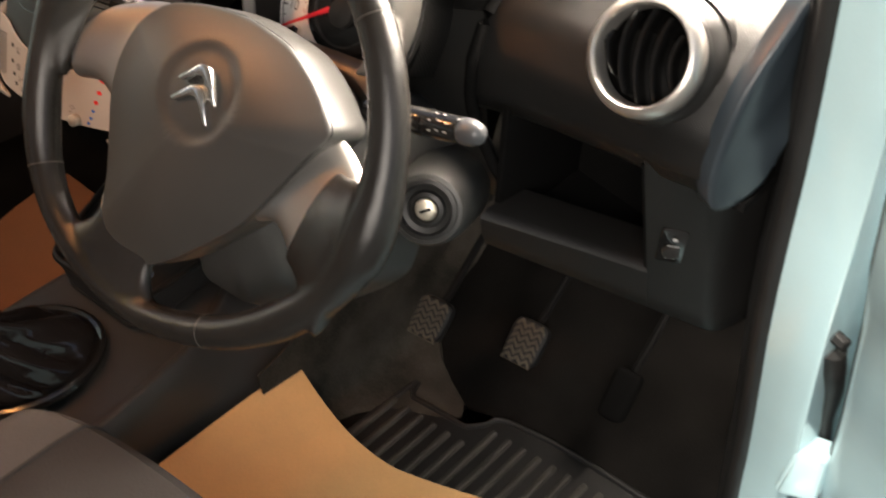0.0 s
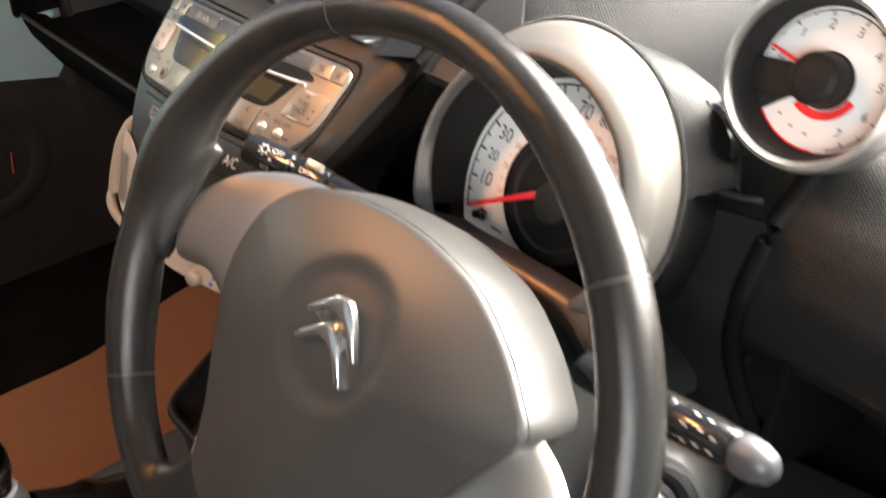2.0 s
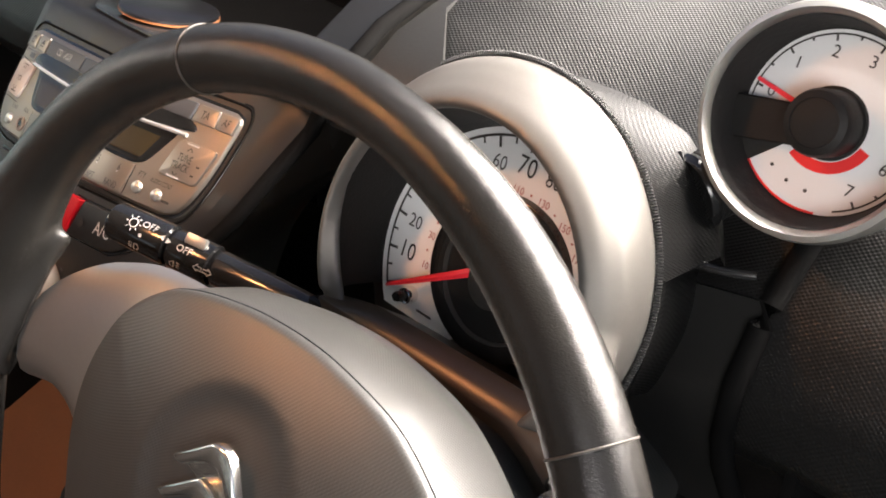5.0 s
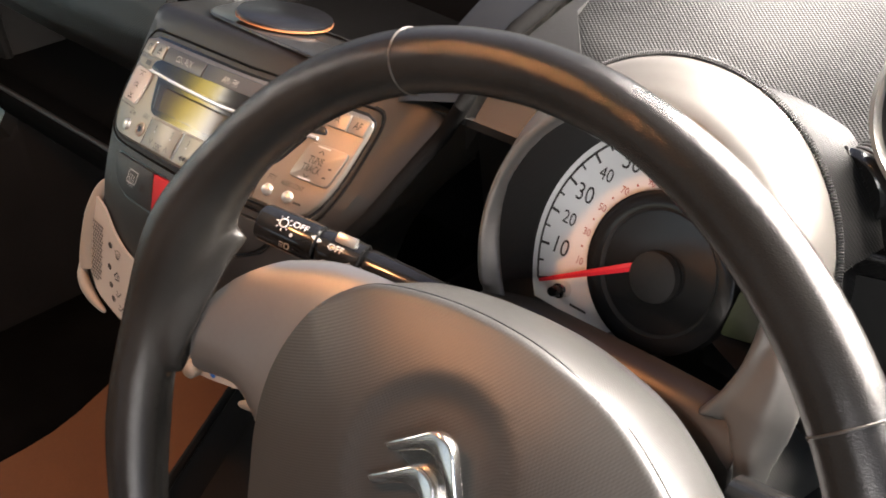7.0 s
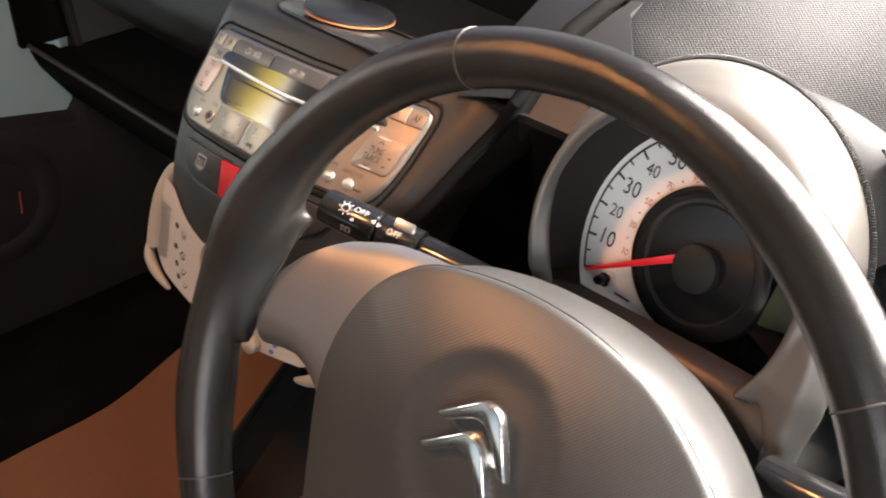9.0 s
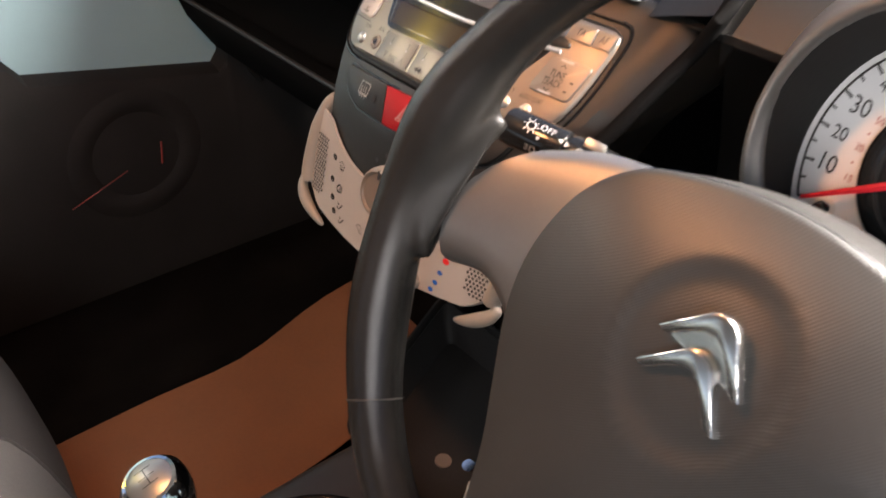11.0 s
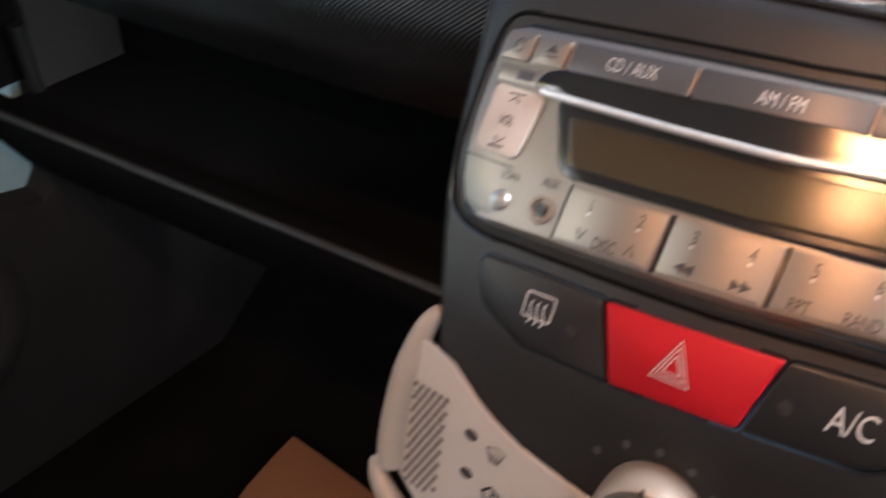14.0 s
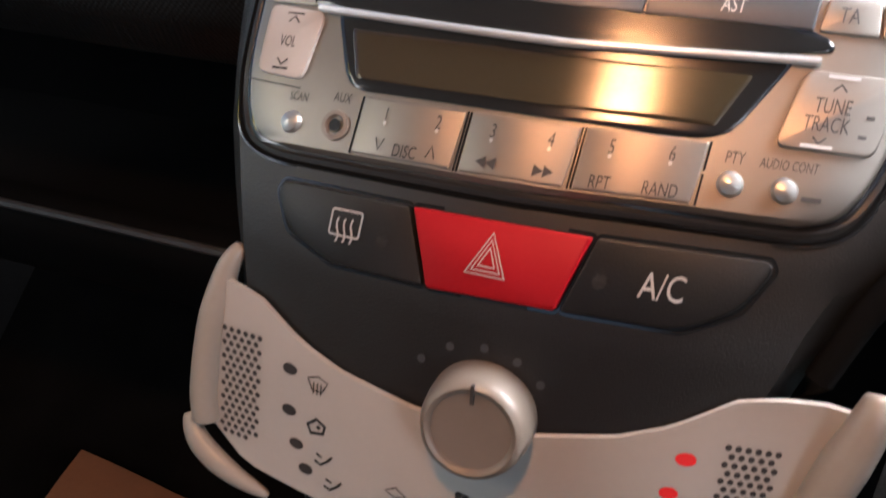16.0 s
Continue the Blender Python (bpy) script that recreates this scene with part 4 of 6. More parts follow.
for x, z in ((-0.0850, 0.5903), (0.0595, 0.5908), (0.0757, 0.5908)):
    round_button(x, z, 0.0037, radio, mat=SATIN)
part("aux_socket", lathe([(0.0052, 0.0), (0.005, 0.0010), (0.0036, 0.0012), (0.0030, 0.0002), (0.0028, -0.006), (0, -0.006)], face_frame(-0.0685, 0.5912, R0), 24), KNOBM, radio, "round auxiliary socket")
part("socket_hole", disc((0, 0), 0.0022, framed(face_frame(-0.0685, 0.5912, R0 + 0.0006))), BLACK, radio)
for word, size, x, z in (("SCAN", 0.0032, -0.0845, 0.5972), ("AUX", 0.0036, -0.0685, 0.5985), ("PTY", 0.0040, 0.0590, 0.5968), ("AUDIO CONT", 0.0032, 0.0752, 0.5965)):
    part("marking", lettering(word, size, fpl(), at=(x, z), lift=R0 + 0.0004, squeeze=0.85), PRINTD, radio)
part("marking", stroke([(0.081, 0.5895), (0.087, 0.5895)], 0.0011, fpl(), R0 + 0.0004), PRINTD, radio)
part("moulded_line", stroke([(-0.1070, 0.6004), (-0.098, 0.6000), (-0.0850, 0.5995)], 0.0004, fpl(), R0 + 0.0003), PRINTD, radio)

# ---- switch row ----
switches = thing("switch_row", face(XC, 0.552), "row of console switches with red hazard button", "switch row")
B0 = 0.0004
haz = key("hazard_button", [(-0.0245, 0.5500), (0.0175, 0.5505), (0.0238, 0.5722), (-0.0345, 0.5722)], RED, switches, 0.0012, 0.0036, B0, "bright red hazard warning button", 0.001)
tri_ = [(-0.0125, 0.5570), (0.0005, 0.5570), (-0.0060, 0.5690)]
cxy = (sum(p[0] for p in tri_) / 3, sum(p[1] for p in tri_) / 3)
part("warning_triangle", merge(*[stroke([(cxy[0] + (p[0] - cxy[0]) * k, cxy[1] + (p[1] - cxy[1]) * k) for p in tri_], 0.0007, fpl(), B0 + 0.0038, True) for k in (1.0, 0.72, 0.42)]), PRINTW, haz)
lb = key("heater_button", [(-0.0260, 0.5500), (-0.0362, 0.5722), (-0.0830, 0.5722), (-0.0845, 0.5680), (-0.078, 0.5570), (-0.0600, 0.5500)], BUTTON, switches, [0.001, 0.001, 0.003, 0.004, 0.008, 0.008], 0.0024, B0, "charcoal rear heater button", 0.0008)
rb = key("air_conditioning_button", [(0.0190, 0.5505), (0.0555, 0.5500), (0.0720, 0.5575), (0.0790, 0.5690), (0.0770, 0.5722), (0.0255, 0.5722)], BUTTON, switches, [0.001, 0.008, 0.008, 0.004, 0.003, 0.001], 0.0024, B0, "charcoal air conditioning button", 0.0008)
up = B0 + 0.0027
part("marking", lettering("A/C", 0.0100, fpl(), at=(0.0480, 0.5605), lift=up, squeeze=0.85), PRINTW, rb)
hx, hz = -0.0565, 0.5620
rear = [stroke(rounded([(hx - 0.0055, hz - 0.003), (hx + 0.0055, hz - 0.003), (hx + 0.0055, hz + 0.0045), (hx - 0.0055, hz + 0.0045)], 0.001), 0.0006, fpl(), up, True)]
rear += [stroke([(hx + d + 0.0006 * math.sin(t * 6), hz - 0.005 + 0.007 * t) for t in np.linspace(0, 1, 8)], 0.0006, fpl(), up) for d in (-0.0026, 0, 0.0026)]
part("marking", merge(*rear), PRINTW, lb)
for p, x in ((lb, -0.0425), (rb, 0.0290)):
    part("indicator", disc((x, 0.5600), 0.0022, fpl(), up), MATTE, p)
part("surround", merge(*[stroke(rounded(o, 0.002), 0.0010, fpl(), B0 + 0.0002, True) for o in ([(-0.0252, 0.5490), (0.0182, 0.5495), (0.0246, 0.5732), (-0.0353, 0.5732)], [(-0.0255, 0.5490), (-0.0358, 0.5732), (-0.0835, 0.5732), (-0.0856, 0.5685), (-0.079, 0.5562), (-0.0605, 0.5490)], [(0.0186, 0.5495), (0.0560, 0.5490), (0.0730, 0.5568), (0.0802, 0.5690), (0.0778, 0.5732), (0.0250, 0.5732)])]), BLACK, switches)

# ---- climate panel ----
climate = thing("climate_panel", face(XC, 0.46), "cream climate control panel with rotary fan knob", "climate panel")


def arc_z(x):
    """The lower edge of the grey front over the cream panel."""
    return float(np.interp(abs(x - XC), [0.0, 0.02, 0.048, 0.064, 0.082, 0.094, 0.100, 0.106], [0.5085, 0.5100, 0.5150, 0.5210, 0.5325, 0.5350, 0.5352, 0.5355]))


rows = []
for k in range(33):
    x = XC - 0.101 + 0.217 * k / 32
    zt = arc_z(x)
    zb = 0.459 + 0.9 * (x - XC) ** 2 + 0.010 * max(0, (abs(x - XC) - 0.085) / 0.016)
    row = [face(x, zt, 0.0012)]
    for j in range(9):
        t = j / 8
        row.append(face(x, zt - 0.0006 + (zb - zt) * t, 0.0028))
    row += [face(x, zb - 0.002, -0.001), face(x, zb - 0.002, -0.02)]
    rows.append(row)
part("panel", grid(rows), WHITE, climate, "cream plastic panel")
C0 = 0.0032
for s in (-1, 1):
    # crescent levers at both sides
    lean = lambda z: 0.022 * max(0.0, (z - 0.482) / 0.064) ** 1.2 if s > 0 else 0.0
    path = smooth_line([(0.0950, 0.5460, -0.004), (0.0985, 0.538, -0.001), (0.1012, 0.522, 0.0015), (0.1030, 0.505, 0.0030), (0.1035, 0.489, 0.0040), (0.1020, 0.4775, 0.0040)], 6)
    lever = tube([face(XC + s * p.x + (0.004 if s > 0 else 0), p.y, p.z) + V(lean(p.y), -0.3 * lean(p.y), 0) for p in path], lambda t: (1.0 if s < 0 else 1.5 - 0.4 * t) * (0.0014 + 0.0044 * min(1.0, 0.10 + 2.2 * t) ** 0.6), 16, squash=1.0, up=(0, -1, 0))
    tip = smooth_line([(0.1105, 0.4780, 0.0050), (0.1060, 0.4705, 0.0065), (0.0975, 0.4640, 0.0065), (0.0870, 0.4580, 0.0045), (0.0745, 0.4525, 0.0010)], 8)
    lip = tube([face(XC + s * p.x + (0.004 if s > 0 else 0), p.y, p.z) for p in tip], lambda t: 0.0008 + 0.0044 * math.sin(math.pi * (0.10 + t * 0.88)) ** 0.7, 14, squash=0.85, up=(0, -1, 0))
    lv = part("lever", merge(lever, lip), LEVER, climate, "beige curved slide lever with lip", angle=180)
    md = lv.modifiers.new("blend", "REMESH")
    md.mode, md.voxel_size, md.use_smooth_shade = "VOXEL", 0.0008, True
    md = lv.modifiers.new("ease", "SMOOTH")
    md.factor, md.iterations = 0.5, 6
    # perforated field
    holes = []
    for i in range(18):
        for j in range(6):
            z = 0.5175 - 0.0028 * i
            x = 0.0785 + 0.0031 * j + 0.00155 * (i % 2)
            if x < 0.0955 and z > 0.4735 - 0.0 + (0.0955 - x) * 0.15 and z < arc_z(XC + s * x) - 0.006:
                holes.append(disc((XC + s * x + (0.0045 if s > 0 else -0.0015), z), 0.00108, fpl(), C0, 8))
    tagged(part("perforation", merge(*holes), PRINTD, climate, "field of small dark holes"), kind="stuff")
DZ = [(0.0668, 0.5100), (0.0663, 0.4938), (0.0625, 0.4812), (0.058, 0.4722)]
for x, z in DZ:
    part("mode_dot", disc((XC - x, z), 0.0030, fpl(), C0, 16, 0.0022), PRINTD, climate)
red = [(0.0710, 0.5115), (0.0680, 0.4990), (0.0645, 0.4885)]
for i, (x, z) in enumerate(red):
    part("heat_dot", disc((XC + x, z), 0.0034 - 0.0003 * i, fpl(), C0, 16, 0.0022), PRINTR, climate)
for x, z in ((0.0615, 0.4790), (0.0590, 0.4710), (0.0565, 0.4650)):
    part("cool_dot", disc((XC + x, z), 0.0022, fpl(), C0, 16, 0.0016), PRINTB, climate)


def flow_symbol(x, z, k):
    """Small air-flow pictograms of strokes."""
    p = fpl()
    if k == 0:
        return [stroke([(x - 0.004, z + 0.002), (x, z + 0.0035), (x + 0.004, z + 0.002), (x + 0.002, z - 0.002), (x - 0.002, z - 0.002)], 0.0006, p, C0, True)] + [stroke([(x + d, z - 0.0035), (x + d, z + 0.001)], 0.0005, p, C0) for d in (-0.0015, 0, 0.0015)]
    if k == 1:
        return [stroke([(x - 0.0035, z), (x, z + 0.003), (x + 0.0035, z + 0.001), (x + 0.003, z - 0.002), (x - 0.002, z - 0.003)], 0.0013, p, C0, True), disc((x + 0.001, z), 0.0009, p, C0, 10)]
    return [stroke([(x - 0.0035, z - 0.001), (x - 0.001, z - 0.002), (x + 0.0015, z), (x + 0.0035, z + 0.0025)], 0.0010, p, C0), stroke([(x - 0.003, z + 0.002), (x - 0.0005, z + 0.001)], 0.0009, p, C0)]


marks = []
for k, (x, z) in enumerate(DZ):
    part("marking", merge(*flow_symbol(XC - x + 0.0115, z - 0.003, min(k, 2))), PRINTD, climate)
fx, fz = -0.0020, 0.4810
for a in range(4):
    t = a * math.pi / 2 + 0.6
    marks.append(disc((fx + 0.0019 * math.cos(t), fz + 0.0019 * math.sin(t)), 0.0014, fpl(), C0, 10))
marks += [stroke([(-0.026, 0.4720), (0.030, 0.4700)], 0.0007, fpl(), C0), stroke([(-0.030, 0.4755), (-0.026, 0.4775), (-0.022, 0.4750), (-0.026, 0.4735)], 0.0006, fpl(), C0, True), stroke([(0.026, 0.4755), (0.030, 0.4775), (0.034, 0.4750), (0.030, 0.4735)], 0.0006, fpl(), C0, True)]
part("marking", merge(*marks), PRINTD, climate)
KN = face_frame(0.0000, 0.5130, 0.0)
knob = part("fan_knob", lathe([(0.0186, -0.002), (0.0184, 0.004), (0.0176, 0.0110), (0.0164, 0.0140), (0.0150, 0.0148), (0.0138, 0.0143), (0.0132, 0.0132), (0.008, 0.0127), (0, 0.0126)], KN, 56), KNOBM, climate, "champagne silver rotary knob")
part("pointer", box((-0.0006, 0.010, 0.0138), (0.0006, 0.0165, 0.0153), 0, KN), PRINTD, knob)
part("scale", merge(*[disc((-0.003 + 0.027 * math.sin(t), 0.5095 + 0.0255 * math.cos(t)), 0.0015, fpl(), 0.0006, 10) for t in (-0.85, -0.42, 0.02, 0.45, 0.85)]), KEYDARK, climate, "faint fan speed marks")
part("slide_knob", lathe([(0.0062, 0.0), (0.006, 0.007), (0.0045, 0.0085), (0, 0.009)], face_frame(0.036, 0.4645, 0.002), 20), LEVER, climate, "small beige slider")

# ---- tunnel, storage bin, gear lever ----
tunnel = thing("floor_tunnel", (0, 0, 0), "dark plastic tunnel console between the seats", "tunnel console")


def tun(k, y):
    h = float(np.interp(y, [-0.6, -0.1, 0.1, 0.2, 0.35, 0.5], [0.13, 0.172, 0.188, 0.19, 0.192, 0.20]))
    e = float(np.interp(y, [-0.6, 0.02, 0.13, 0.19, 0.25, 0.34, 0.5], [0.140, 0.138, 0.124, 0.100, 0.068, 0.045, 0.040]))
    prof = [(-0.155, 0.0), (-0.138, 0.06), (-0.122, h * 0.75), (-0.105, h * 0.94), (-0.07, h * 0.96), (0.0, h * 0.95), (e - 0.022, h * 0.955), (e - 0.010, h * 0.985), (e - 0.003, h), (e + 0.003, h * 0.985), (e + 0.012 + 0.1 * max(0, 0.14 - e), h * 0.85), (0.150, h * 0.45), (0.158, 0.0)]
    return V(prof[k][0], y, prof[k][1])


part("tunnel_cover", thick(grid([[p for p in smooth_line([tun(k, y) for k in range(13)], 4)] for y in np.linspace(-0.6, 0.55, 40)]), 0.004), TUNNEL, tunnel, "dark smooth plastic cover")
rows = []
for y in np.linspace(0.20, 0.70, 26):
    f = max(0.0, floor_y(y))
    out = 0.190 + 0.125 * math.exp(-((y - 0.405) / 0.055) ** 2) + 0.004 * math.sin(67 * y)
    rows.append([V(0.160 - 0.05 * max(0, 0.26 - y), y, 0.16 - 0.4 * max(0, 0.30 - y)), V(0.1625, y, 0.12 - 0.2 * max(0, 0.30 - y)), V(0.164, y, 0.07 + f * 0.5), V(0.167, y, 0.035 + f), V(0.174, y, 0.014 + f), V(min(out, 0.186), y, 0.006 + f), V(out, y, 0.004 + f), V(out + 0.004, y, -0.002 + f)])
part("felt_side", thick(grid(rows), 0.003), FELT, tunnel, "grey dusty felt tunnel side")
storage = thing("storage_bin", (-0.02, 0.2, 0.2), "open black plastic storage bin under the console", "storage bin")
rim = [(-0.085, 0.105), (0.060, 0.105), (0.050, 0.295), (-0.182, 0.285)]
rl = rounded(rim, 0.02, 4)
part("rim", tube([V(u, v, 0.230) for u, v in rl], 0.0045, 8, True), PLASTIC, storage)
part("wall", thick(grid([[V(u * k, 0.19 + (v - 0.19) * k, z) for u, v in rl] for k, z in ((1, 0.230), (0.95, 0.205), (0.9, 0.189))], closed_u=True), 0.002), MATTE, storage)
part("bin_floor", prism([(u * 0.92, 0.19 + (v - 0.19) * 0.92) for u, v in rl], 0.003, lambda u, v, h: V(u, v, 0.187 + h)), MATTE, storage)
for i, (x, y, r) in enumerate(((-0.03, 0.17, 0.0075), (-0.012, 0.185, 0.006))):
    coin_ = part("coin", lathe([(0, 0.0018), (r, 0.0018), (r, 0)], Matrix.Translation((x, y, 0.1905)) @ pose(0, 0, 0, 14 * (i % 2), 9, 0), 20), CHROME if i % 2 else KNOBM)
    tagged(coin_, "small loose metal coin in the storage bin", "coin", "coins in the bin")

gear = thing("gear_lever", (0, -0.02, 0.18), "manual gear lever with chrome knob and vinyl boot", "gear lever")
GM = basis((0.0, -0.080, 0.325), (1, 0, 0), (0, 0.95, 0.30), (0, -0.30, 0.95))
part("knob", lathe([(0.011, -0.012), (0.0135, 0.0), (0.021, 0.012), (0.0245, 0.026), (0.0235, 0.036), (0.019, 0.042), (0.0165, 0.0425)], GM, 40), CHROME, gear, "polished chrome knob")
cap_ = part("knob_cap", lathe([(0.0168, 0.042), (0.012, 0.0445), (0, 0.0455)], GM, 32), SILVER, gear, "silver cap with shift pattern")
part("shift_pattern", merge(*[stroke(q, 0.0008, framed(GM), 0.0462) for q in ([(-0.007, 0), (0.007, 0)], [(-0.007, 0.006), (-0.007, -0.006)], [(0, 0.006), (0, -0.006)], [(0.007, 0.006), (0.007, -0.006)])]), PRINTD, cap_)
part("collar", lathe([(0.0125, -0.035), (0.014, -0.03), (0.013, -0.012), (0.010, -0.010)], GM, 24), SATIN, gear, "satin metal collar")
rows = []
for i in range(25):
    t = i / 24
    w, d = float(np.interp(t, [0, 0.12, 0.35, 0.6, 0.85, 1], [0.072, 0.070, 0.052, 0.034, 0.020, 0.014])), float(np.interp(t, [0, 0.12, 0.35, 0.6, 0.85, 1], [0.085, 0.082, 0.058, 0.036, 0.022, 0.014]))
    row = []
    for k in range(96):
        a = 2 * math.pi * k / 96
        q = a * 3.5 + 2.6 * t + 0.8 * math.sin(2 * a + 5 * t)
        crease = abs(math.sin(q)) ** 0.6 - 0.6
        side = abs(math.sin(a * 5 + 7 * t + 1.3)) - 0.6
        fold = 1 + (0.26 * crease + 0.10 * side) * math.sin(math.pi * min(1, t * 1.05)) ** 0.6
        row.append(V(w * fold * math.cos(a), 0.00 - 0.066 * t + d * fold * math.sin(a), 0.186 + 0.105 * t + 0.012 * crease * math.sin(math.pi * t)))
    rows.append(row)
part("boot", grid(rows, closed_u=True), VINYL, gear, "creased black vinyl boot", angle=75)
part("boot_frame", tube([V(0.076 * math.cos(a), 0.0 + 0.09 * math.sin(a), 0.188) for a in np.linspace(0, 2 * math.pi, 33)[:-1]], 0.006, 8, True), BLACK, gear, "gloss black boot frame")

# ---- steering column, ignition, stalks ----
col = thing("steering_column", COLUMN @ V(0, 0, -0.10), "dark plastic steering column shroud with ignition lock", "steering column")
rows = []
for n_, w, hu, hd in ((-0.035, 0.045, 0.035, 0.075), (-0.045, 0.056, 0.042, 0.100), (-0.07, 0.064, 0.048, 0.140), (-0.12, 0.070, 0.050, 0.155), (-0.17, 0.074, 0.048, 0.155), (-0.23, 0.076, 0.046, 0.145)):
    ring = rounded([(-w, -0.030), (-0.010 - 0.12 * (hd - 0.075), -hd), (w * 0.6, -hd), (w, -hd * 0.75), (w, hu * 0.6), (w * 0.6, hu), (-w * 0.6, hu), (-w, hu * 0.6)], 0.012, 3)
    rows.append([COLUMN @ V(u, v, n_) for u, v in ring])
part("shroud", grid(rows, closed_u=True, caps=True), HUB, col, "moulded grey column shroud")
IN = V(0.42, -0.80, 0.34).normalized()
IU = V(0, 0, 1).cross(IN).normalized()
IGN = basis(V(0.440, 0.151, 0.529), IU, IN.cross(IU), IN)
part("lock_housing", lathe([(0.041, -0.09), (0.0375, -0.04), (0.0345, -0.016), (0.0318, -0.004), (0.0295, 0.0), (0.026, 0.001)], IGN, 48), HUB, col, "rounded lock housing")
KEYMETAL = material("nickel_key_barrel", (0.55, 0.51, 0.42), 0.35, 0.6, spots=0.05)
lock = part("lock_surround", lathe([(0.0265, 0.0005), (0.0255, 0.003), (0.022, 0.0035), (0.0205, -0.001), (0.016, -0.002), (0.0145, 0.002), (0.011, 0.003), (0.0095, 0.001)], IGN, 40), SMOOTH, col, "ribbed dark lock surround")
part("key_barrel", lathe([(0.0098, 0.0), (0.0085, 0.0025), (0.0078, 0.0046), (0.0070, 0.0052), (0.0, 0.0052)], IGN, 32), KEYMETAL, lock, "bright metal key barrel")
part("key_slot", prism(rounded([(-0.0012, -0.0048), (0.0012, -0.0048), (0.0012, 0.0048), (-0.0012, 0.0048)], 0.0006), 0.0004, framed(IGN @ pose(0, 0, 0, 0, 0, -62)), 0, 0, 0.0053), BLACK, lock)

# left stalk
TIP, ROOT = V(0.1186, 0.1051, 0.6206), V(0.2575, 0.1562, 0.5961)
ax = (ROOT - TIP).normalized()
sn = V(0, -0.698, 0.716)
sn = (sn - ax * sn.dot(ax)).normalized()
STALK = basis(TIP, ax, sn.cross(ax), sn) @ Matrix.Scale(1.087, 4)
left = thing("light_stalk", STALK, "black light and indicator stalk with white symbols", "stalk")


def barrel(u0, u1, r0, r1, m, seg=24, rnd=0.003):
    pr = [(0, u0), (r0 - rnd, u0), (r0 - rnd * 0.3, u0 + rnd * 0.3), (r0, u0 + rnd), (r1, u1 - rnd * 0.3), (r1 - rnd * 0.3, u1), (0, u1)]
    turn = m @ pose(0, 0, 0, 0, 90, 0)
    return lathe(pr, turn, seg)


part("end_grip", barrel(0.0, 0.034, 0.0098, 0.0104, STALK), BLACK, left, "gloss black twist grip")
part("fog_ring", barrel(0.0345, 0.0583, 0.0102, 0.0102, STALK), BLACK, left)
part("ring_tab", box((0.0425, 0.0045, 0.0062), (0.0535, 0.0098, 0.0098), 0.0008, STALK), SATIN, left, "pale ring tab")
part("arm", barrel(0.0588, 0.135, 0.0092, 0.0075, STALK), BLACK, left, "gloss black arm")


def on_stalk(u, v, h=0.0):
    a = v / 0.0104
    r = 0.0105 + h
    return STALK @ V(u, r * math.sin(a), r * math.cos(a))


sm = [lettering("OFF", 0.0048, on_stalk, at=(0.0242, 0.0042), lift=0.0002), lettering("OFF", 0.0048, on_stalk, at=(0.0452, 0.0010), lift=0.0002)]
sm += [stroke([(0.0156 + 0.0022 * math.cos(t), 0.0028 + 0.0022 * math.sin(t)) for t in np.linspace(0, 2 * math.pi, 14)[:-1]], 0.0006, on_stalk, 0.0002, True)]
sm += [stroke([(0.0156 + 0.0030 * math.cos(t), 0.0028 + 0.0030 * math.sin(t)), (0.0156 + 0.0042 * math.cos(t), 0.0028 + 0.0042 * math.sin(t))], 0.0005, on_stalk, 0.0002) for t in np.linspace(0, 2 * math.pi, 9)[:-1]]
sm += [disc((0.0215, -0.0015), 0.0010, on_stalk, 0.0002, 10), prism([(0.0335, 0.0035), (0.0310, 0.0022), (0.0335, 0.0008)], 0.0001, on_stalk, 0, 0, 0.0002), prism([(0.0350, 0.0030), (0.0375, 0.0016), (0.0350, 0.0002)], 0.0001, on_stalk, 0, 0, 0.0002)]
sm += [stroke([(0.0195, -0.0065), (0.0215, -0.0062), (0.0222, -0.0078), (0.0215, -0.0094), (0.0195, -0.0092)], 0.0006, on_stalk, 0.0002, True)] + [stroke([(0.0165, -0.0066 - 0.0012 * k), (0.0185, -0.0066 - 0.0012 * k)], 0.0005, on_stalk, 0.0002) for k in range(3)]
sm += [stroke([(0.0420, -0.0060), (0.0400, -0.0070), (0.0400, -0.0085), (0.0420, -0.0095)], 0.0006, on_stalk, 0.0002, True)] + [stroke([(0.0435, -0.0062 - 0.0013 * k), (0.0452, -0.0062 - 0.0013 * k)], 0.0005, on_stalk, 0.0002) for k in range(3)]
part("marking", merge(*sm), PRINTW, left)
arrow = lambda x, s: stroke([(x, -0.004), (x + s * 0.0022, -0.0022), (x + s * 0.0022, -0.0032), (x + s * 0.0045, -0.0032), (x + s * 0.0045, -0.0048), (x + s * 0.0022, -0.0048), (x + s * 0.0022, -0.0058)], 0.0005, on_stalk, 0.0002, True)
part("marking", merge(arrow(0.0525, 1), arrow(0.0625, -1)), PRINTW, left)

